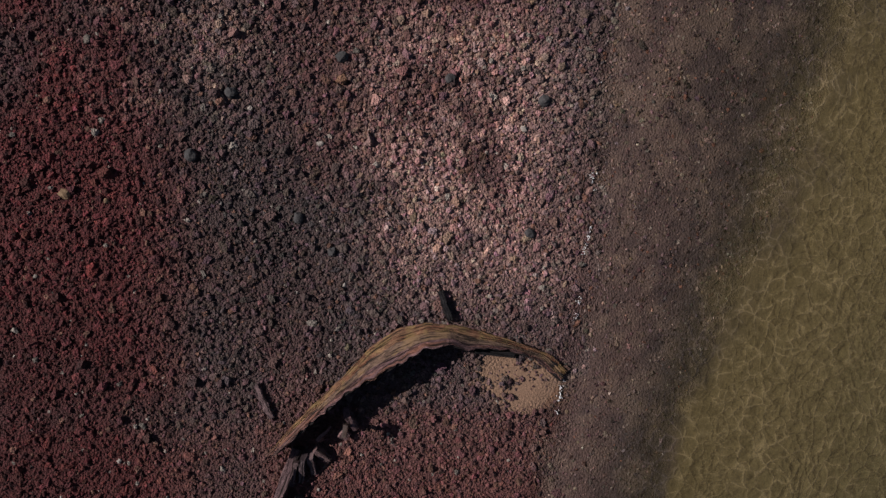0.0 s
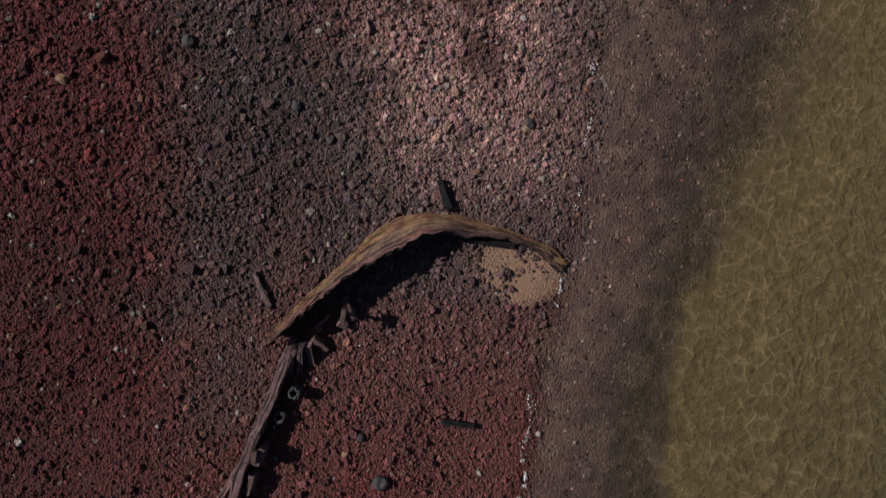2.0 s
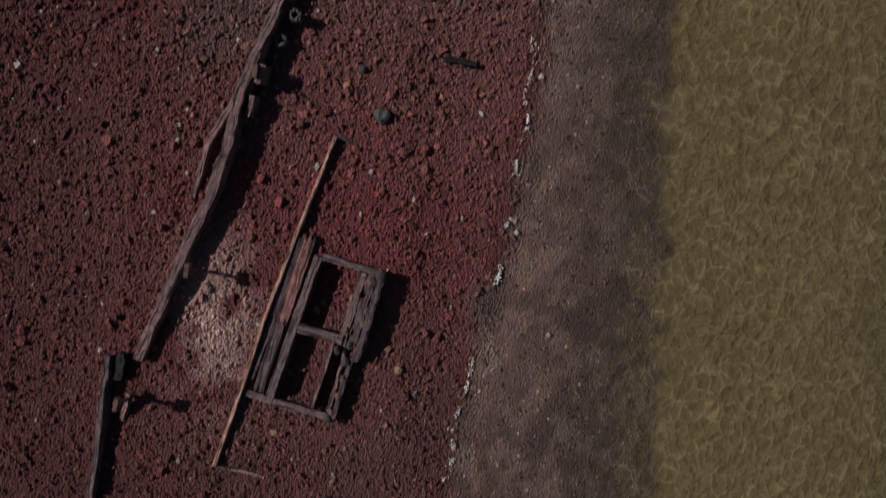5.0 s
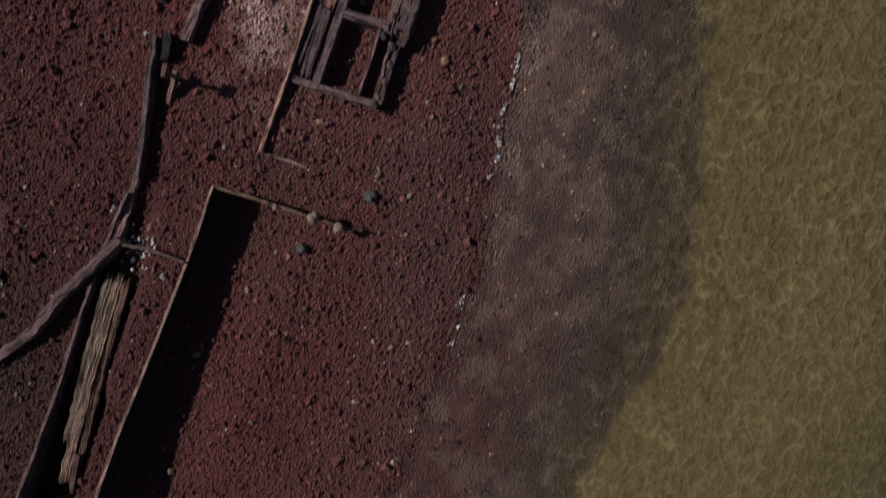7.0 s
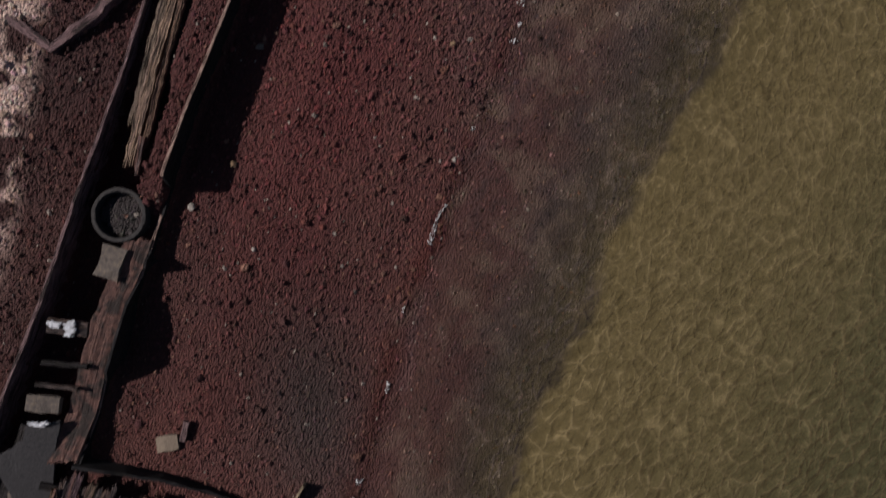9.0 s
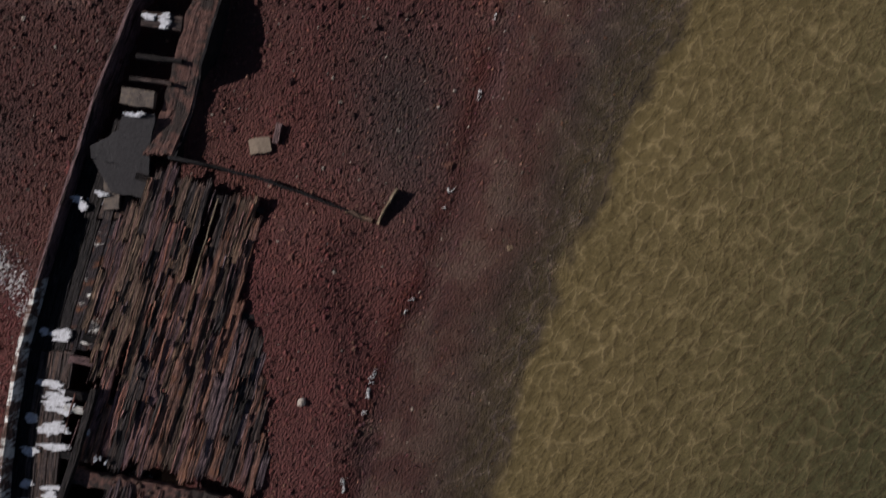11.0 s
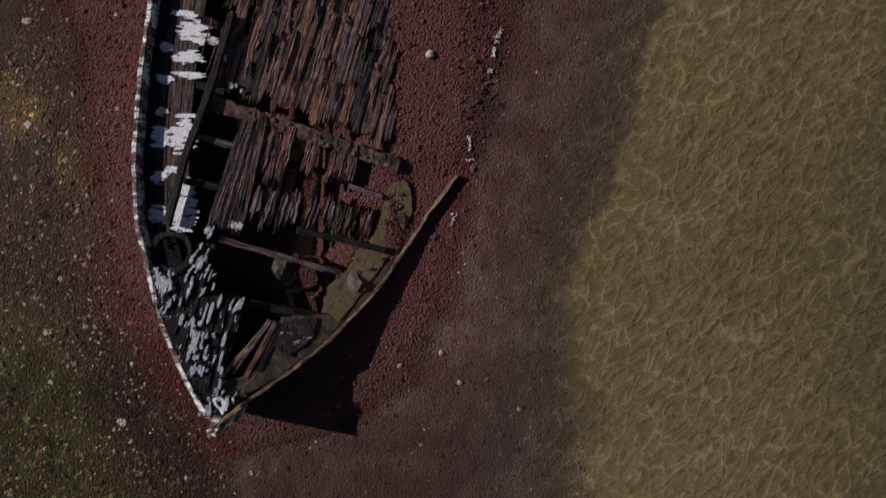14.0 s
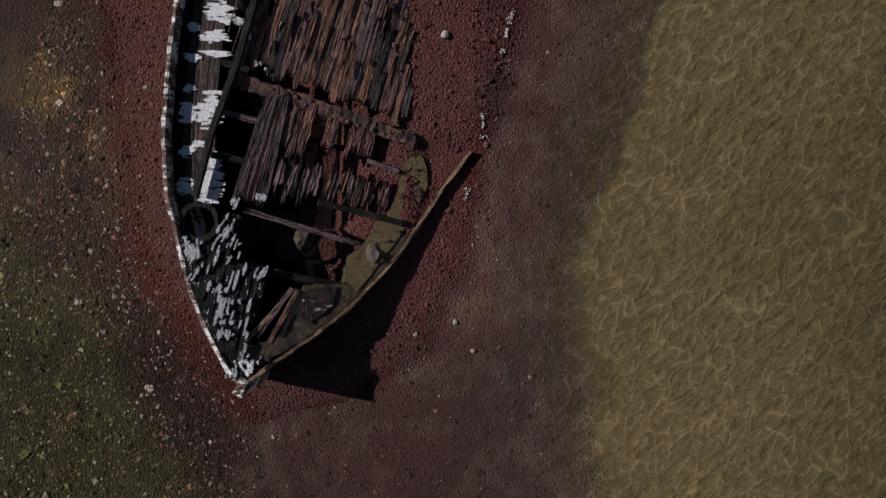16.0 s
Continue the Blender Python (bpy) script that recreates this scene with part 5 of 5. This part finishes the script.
# the black bar stands in for a post's shadow cast across the deck
timber("fallen_beam", wreck, WOOD_BLACK, [(-9.6, -36.02, 0.92), (-8.8, -36.2, 0.66), (-7.92, -36.42, 0.42)], 0.13, 0.12, wear=0.015, seed=230)
timber("fallen_beam", wreck, WOOD_GREY, [(-8.65, -35.12, 0.58), (-7.98, -35.32, 0.42)], 0.1, 0.1, wear=0.015, seed=231)
timber("fore_beam", wreck, WOOD_GREY, [(-11.0, -36.2, 1.3), (-10.0, -36.52, 0.98), (-8.8, -36.88, 0.62)], 0.11, 0.14, wear=0.015, seed=232)
timber("fore_beam", wreck, WOOD_BLACK, [(-11.3, -37.2, 1.36), (-10.3, -37.5, 1.05), (-9.1, -37.78, 0.6)], 0.15, 0.14, wear=0.02, seed=233)
# brown lump added in the hold in place of a sunlit patch
under(part("bollard", lump(0.58, (-9.97, -36.78, 0.5), 5, (0.6, 1.0, 1.4)), CRUST), wreck)
for i, (a, b, w, m) in enumerate([((-11.6, -36.85), (-11.86, -37.6), 0.13, WOOD_SPLASH), ((-11.27, -36.3), (-11.74, -37.95), 0.14, WOOD_SPLASH), ((-11.12, -36.3), (-11.6, -38.25), 0.14, WOOD_SPLASH), ((-11.2, -37.25), (-11.45, -38.55), 0.14, WOOD_SPLASH),
                                  ((-11.04, -37.28), (-11.32, -38.8), 0.14, WOOD_SPLASH), ((-10.89, -37.32), (-11.17, -39.0), 0.14, WOOD_SPLASH), ((-10.74, -37.36), (-11.02, -39.05), 0.13, WOOD_BLACK), ((-10.6, -37.42), (-10.9, -38.7), 0.12, WOOD_SPLASH)]):
    timber("fore_plank", wreck, m, on_deck([a, tuple(Vector(a).lerp(Vector(b), 0.5)), b], 0.02), w * 1.18, 0.06, wear=0.012, roll=0.27, seed=240 + i)
for i, (a, b, w, m) in enumerate([((-10.1, -37.78), (-10.72, -38.75), 0.1, WOOD_GREY), ((-9.98, -37.82), (-10.5, -38.85), 0.12, WOOD_DECK), ((-10.3, -38.1), (-10.9, -38.8), 0.1, WOOD_PALE), ((-9.86, -37.86), (-10.3, -38.75), 0.12, WOOD_BLACK)]):
    timber("fore_plank", wreck, m, on_deck([a, tuple(Vector(a).lerp(Vector(b), 0.5)), b], 0.0), w, 0.06, wear=0.015, roll=0.27, taper=0.7, seed=250 + i)


def deck_sheet(outline, lift, thick):
    """A worn deck plate cut to an outline, following the heel of the deck."""
    rr = random.Random(len(outline))
    pts = [p for p in resample([(x, y, 0) for x, y in outline + outline[:1]], 0.12)][:-1]
    bm = bmesh.new()
    top = [bm.verts.new((p.x + rr.uniform(-0.02, 0.02), p.y + rr.uniform(-0.02, 0.02), deck_z(p.x, p.y) + lift)) for p in pts]
    low = [bm.verts.new((v.co.x, v.co.y, v.co.z - thick)) for v in top]
    bm.faces.new(top), bm.faces.new(low[::-1])
    n = len(top)
    for i in range(n):
        bm.faces.new((top[i], low[i], low[(i + 1) % n], top[(i + 1) % n]))
    uv = bm.loops.layers.uv.verify()
    for f in bm.faces:
        for lo in f.loops:
            lo[uv].uv = (lo.vert.co.y, lo.vert.co.x)
    bmesh.ops.triangulate(bm, faces=bm.faces[:])
    bmesh.ops.recalc_face_normals(bm, faces=bm.faces[:])
    return bm


under(part("port_foredeck", deck_sheet([(-12.08, -36.88), (-11.35, -36.8), (-11.35, -37.2), (-10.75, -37.4), (-11.0, -38.85), (-10.8, -39.3), (-11.0, -39.5), (-11.55, -38.6), (-11.95, -37.5)], -0.03, 0.06), WOOD_SPLASH), wreck)
under(part("starboard_foredeck", deck_sheet([(-9.05, -37.7), (-9.9, -37.72), (-10.05, -38.1), (-10.35, -38.75), (-10.9, -38.95), (-10.85, -39.35), (-10.5, -39.2), (-9.9, -38.85), (-9.25, -38.35), (-8.75, -37.85)], -0.02, 0.06), CRUST), wreck)
under(part("iron_plate", deck_sheet([(-9.25, -37.78), (-9.8, -37.8), (-10.0, -38.3), (-9.75, -38.5), (-9.3, -38.15)], 0.02, 0.03), SLATE), wreck)
EDGE_OUT = [(-7.5, -34.95), (-7.4, -35.15), (-7.38, -35.6), (-7.57, -36.06), (-7.82, -36.46), (-8.12, -36.89), (-8.44, -37.36), (-8.8, -37.85)]
EDGE_IN = [(-7.74, -34.98), (-7.93, -35.15), (-8.0, -35.56), (-8.17, -36.17), (-8.52, -36.44), (-8.73, -36.83), (-8.99, -37.12), (-9.16, -37.62)]
strip("starboard_waterway", wreck, OCHRE, on_deck(EDGE_OUT), on_deck(EDGE_IN), ridge=0.003, thick=0.1, rag=(0.02, 0.05), ends=0.05, step=0.07, fine=0.03, seed=260)
# flat black lumps stand in for the darkness of the scupper holes
for i, (x, y) in enumerate(((-7.7, -35.55), (-7.92, -35.84), (-7.99, -36.59), (-8.22, -36.8), (-8.5, -37.25), (-8.35, -37.22), (-7.62, -35.25))):
    under(part("scupper_bolt", lump(0.085, (x, y, deck_z(x, y) + 0.02), 400 + i, (1.3, 0.8, 0.4)), IRON_HOLE_BLACK), wreck)
under(part("rust_lump", lump(0.2, (-7.6, -35.75, deck_z(-7.6, -35.75)), 410, (0.8, 1.3, 0.3)), RUST), wreck)
under(part("iron_boss", lump(0.42, (-8.56, -37.07, deck_z(-8.56, -37.07)), 411, (0.9, 1.0, 0.2)), PATCHED), wreck)
strip("starboard_waterway", wreck, CRUST, on_deck([(-7.45, -36.3), (-7.9, -37.0), (-8.3, -37.5), (-8.85, -38.05), (-9.45, -38.6)], -0.03), on_deck([(-7.7, -36.3), (-8.12, -36.92), (-8.5, -37.4), (-9.0, -37.9), (-9.6, -38.4)], -0.02), ridge=0.006, thick=0.1, rag=(0.02, 0.02), seed=261)
timber("breast_hook", wreck, WOOD_SPLASH, [(-11.45, -38.7, 1.5), (-11.1, -39.1, 1.55), (-10.9, -39.4, 1.62)], 0.4, 0.12, wear=0.02, step=0.2, seed=262)
timber("breast_hook", wreck, WOOD_RIM, [(-11.1, -38.95, 1.46), (-10.75, -39.05, 1.4)], 0.3, 0.12, wear=0.02, step=0.2, seed=263)


def holed_plate(cx, cy, z, half, r, tilt):
    """A board with a round mast hole through it."""
    bm = bmesh.new()
    n = 24
    rows = []
    for k, dz in (("in", 0), ("out", 0), ("out", -0.07), ("in", -0.07)):
        ring = []
        for i in range(n):
            a = 6.2832 * i / n
            c, si = math.cos(a), math.sin(a)
            rad = r if k == "in" else min(half * 1.1, half / max(abs(c), abs(si)))
            ring.append(bm.verts.new((cx + rad * c, cy + rad * si, z + dz - tilt * rad * c)))
        rows.append(ring)
    for r0, r1 in zip(rows, rows[1:] + rows[:1]):
        for i in range(n):
            bm.faces.new((r0[i], r0[(i + 1) % n], r1[(i + 1) % n], r1[i]))
    uv = bm.loops.layers.uv.verify()
    for f in bm.faces:
        for lo in f.loops:
            lo[uv].uv = (lo.vert.co.y, lo.vert.co.x)
    bmesh.ops.recalc_face_normals(bm, faces=bm.faces[:])
    return bm


under(part("mast_partner", holed_plate(-11.86, -36.45, 1.46, 0.37, 0.3, 0.05), WOOD_BLACK, None, "dark board with a round mast hole"), wreck)



def waterway_z(x, y):
    rows = sorted((b, z) for (a, b), z in zip(PORT, PZ))
    return float(np.interp(y, [r[0] for r in rows], [r[1] for r in rows])) - 0.305


for i, (x, y, a, b) in enumerate([(-11.57, -32.19, 0.3, 0.2), (-11.68, -32.71, 0.28, 0.12), (-11.62, -33.05, 0.3, 0.07), (-11.65, -33.84, 0.26, 0.04), (-11.76, -34.24, 0.25, 0.29), (-12.12, -33.13, 0.16, 0.12), (-12.18, -34.26, 0.17, 0.2),
                                  (-12.17, -35.02, 0.17, 0.12), (-12.22, -35.73, 0.18, 0.17), (-11.94, -34.86, 0.17, 0.07), (-11.62, -35.22, 0.14, 0.17), (-11.71, -35.7, 0.26, 0.36), (-11.61, -30.89, 0.21, 0.11),
                                  (-11.78, -31.84, 0.24, 0.09), (-11.12, -28.24, 0.15, 0.08), (-11.95, -30.81, 0.08, 0.09), (-12.1, -32.5, 0.12, 0.08), (-12.15, -33.75, 0.13, 0.09)]):
    crust(wreck, x, y, a * 1.12, b * 1.2, waterway_z, -0.04, 20 + i, GUANO_CRUST, (5.0, 1.0), 1.1, 0.36)
for i, (x, y, a, b, turn) in enumerate([(-11.27, -36.5, 0.13, 0.5, -0.28), (-11.92, -36.84, 0.2, 0.13, 0.0), (-11.82, -37.4, 0.11, 0.24, -0.2), (-11.85, -37.08, 0.15, 0.16, 0.0), (-10.68, -37.47, 0.15, 0.16, -0.2), (-11.16, -38.4, 0.22, 0.06, 0.1),
                                        (-11.15, -38.64, 0.26, 0.09, 0.1), (-11.32, -38.18, 0.12, 0.15, 0.0), (-10.86, -39.3, 0.3, 0.17, 0.35), (-10.92, -39.05, 0.16, 0.18, 0.0), (-11.25, -38.0, 0.24, 0.08, 0.1), (-11.45, -37.75, 0.2, 0.1, -0.2),
                                        (-10.67, -33.27, 0.13, 0.12, 0.0), (-10.91, -32.7, 0.07, 0.08, 0.0), (-9.78, -33.23, 0.035, 0.1, -0.2), (-10.66, -35.94, 0.13, 0.1, 0.0), (-11.2, -37.0, 0.14, 0.26, -0.25)]):
    crust(wreck, x, y, a, b, lambda px, py: max(deck_z(px, py), 1.6 if py < -39.15 else -9) + 0.055, turn - 0.12, 60 + i, GUANO_CRUST, (1.0, 4.5), 2.4, 1.0)

for i in range(22):
    u, v = rnd.random(), rnd.random()
    x, y = -11.95 + 0.95 * v + 0.35 * u, -36.75 - 1.9 * u - 0.15 * v
    if x < -12.0 + 0.55 * u ** 1.4 + 0.08:
        continue
    crust(wreck, x, y, rnd.uniform(0.02, 0.035), rnd.uniform(0.1, 0.3), lambda px, py: deck_z(px, py) + 0.055, -0.25, 120 + i, GUANO_CRUST, (1.0, 5.0), 0.9, 0.5)

# side deck between rail and coaming: split planks, ledge, cross pieces
for i, (a0, a1, b0, b1, m) in enumerate(((-7.78, -7.62, (-8.62, -20.4), (-8.47, -20.35), WOOD_SPLIT), (-7.61, -7.44, (-8.72, -21.2), (-8.5, -21.15), WOOD_SPLIT), (-7.43, -7.3, (-8.36, -20.9), (-8.2, -20.75), WOOD_OLIVE))):
    strip("split_plank", wreck, m, [(a0, -17.05 - 0.1 * i, 0.6), ((a0 + b0[0]) / 2, (b0[1] - 17.05) / 2, 0.62), (*b0, 0.6)], [(a1, -17.08 - 0.1 * i, 0.6), ((a1 + b1[0]) / 2, (b1[1] - 17.1) / 2, 0.61), (*b1, 0.6)], ridge=0.018, thick=0.1, ends=0.2, rag=(0.02, 0.02), seed=270 + i)
timber("split_plank", wreck, WOOD_RED, [(-8.3, -20.7, 0.7), (-8.42, -21.5, 0.68)], 0.14, 0.1, wear=0.02, seed=278, taper=0.6)
ring = thing("iron_ring", (-8.8, -22.3, 0.2), "large dark rusted iron ring filled with gravel", "ring")
under(part("band", tube(0.56, 0.475, 0.15, 0.62, (-8.8, -22.3), 56, 0.005, 9), IRON_HOLE_BLACK), ring)
for i, (d0, d1, m) in enumerate(((0.02, 0.2, RUST), (0.19, 0.36, RUST), (0.35, 0.56, RUST))):
    rows = [(y, coaming_x(y, 0.5), float(line(CAP, y))) for y in (-22.8, -23.4, -24, -24.6, -25.2, -25.8, -26.4, -27.3)]
    strip("ledge_plank", wreck, m, [(x - d1, y, z + 0.02 + 0.2 * d1) for y, x, z in rows], [(x - d0, y, z + 0.02 + 0.2 * d0) for y, x, z in rows], ridge=0.008, thick=0.1, rag=(0.03 if i == 2 else 0.005, 0.005), seed=280 + i)
timber("ledge_block", wreck, PATCHED, [(-8.85, -22.95, 0.64), (-9.05, -23.6, 0.64)], 0.5, 0.3, wear=0.03, step=0.2, seed=283)
for i, (x0, y0, x1, y1, w, m) in enumerate([(-10.2, -24.55, -9.4, -24.65, 0.3, WOOD_DARK), (-10.3, -25.3, -9.4, -25.4, 0.1, WOOD_BLACK), (-10.45, -25.75, -9.6, -25.85, 0.08, WOOD_DARK)]):
    timber("cross_piece", wreck, m, [(x0, y0, 0.7), ((x0 + x1) / 2, (y0 + y1) / 2, 0.68), (x1, y1, 0.66)], w, 0.12, wear=0.02, step=0.2, seed=285 + i)
under(part("side_plate", deck_sheet([(-10.52, -26.54), (-9.9, -26.48), (-10.01, -27.16), (-10.0, -28.19), (-10.69, -28.08), (-10.63, -27.51), (-11.09, -27.4), (-11.09, -27.17), (-10.58, -26.83)], -0.12, 0.05), SLATE_BARE), wreck)
for i, d in enumerate((0.5, 0.78, 1.05)):
    timber("side_plank", wreck, (WOOD_BLACK, WOOD_DARK, WOOD_DARK)[i], offset(d, -0.24 - 0.05 * d, -26.6, -28.6), 0.26, 0.06, wear=0.012, seed=290 + i)
timber("patched_board", wreck, PATCHED, [(-10.6, -26.1, 0.72), (-9.95, -26.2, 0.66)], 0.34, 0.12, wear=0.03, step=0.15, seed=294)
timber("patched_board", wreck, PATCHED, [(-10.75, -27.7, 0.8), (-10.7, -28.4, 0.86)], 0.3, 0.1, wear=0.03, step=0.15, seed=295)
for i, (x, y, a, b, z) in enumerate(((-9.72, -24.6, 0.13, 0.2, 0.72), (-10.04, -24.52, 0.17, 0.08, 0.72), (-10.3, -26.5, 0.22, 0.07, 0.82), (-11.45, -28.2, 0.14, 0.1, 0.8), (-10.85, -28.1, 0.2, 0.08, 0.88), (-11.3, -28.35, 0.1, 0.12, 0.8))):
    crust(wreck, x, y, a, b, lambda px, py: z, 0.0, 90 + i, GUANO_CRUST)

slab = thing("stone_slab", (-7.9, -27.05, 0.1), "flat tan stone slab lying on gravel", "slab")
timber("slab", slab, STONE_TAN, [(-8.12, -27.08, 0.34), (-7.68, -27.02, 0.33)], 0.32, 0.12, step=0.15, wear=0.02, seed=300)
plank = thing("loose_plank", (-7.55, -26.8, 0.1), "short grey plank lying on gravel", "plank")
timber("board", plank, WOOD_GREY, [(-7.6, -27.0, 0.34), (-7.5, -26.6, 0.36)], 0.12, 0.07, step=0.15, wear=0.015, seed=301)
stick = thing("leaning_board", (-5.3, -28.3, 0.0), "thin pale board standing in the gravel", "board")
timber("board", stick, WOOD_PALE, [(-5.48, -28.66, 0.2), (-5.3, -28.3, 0.3), (-5.07, -27.93, 0.34)], 0.05, 0.3, bottom=-0.1, step=0.15, seed=302)
stick = thing("driftwood_log", (-6.0, -28.4, 0.0), "small lichen-grown driftwood stub on gravel", "driftwood")
timber("trunk", stick, WOOD_LICHEN, [(-6.15, -28.38, 0.24), (-5.6, -28.6, 0.18)], 0.1, 0.12, step=0.15, wear=0.02, seed=303)
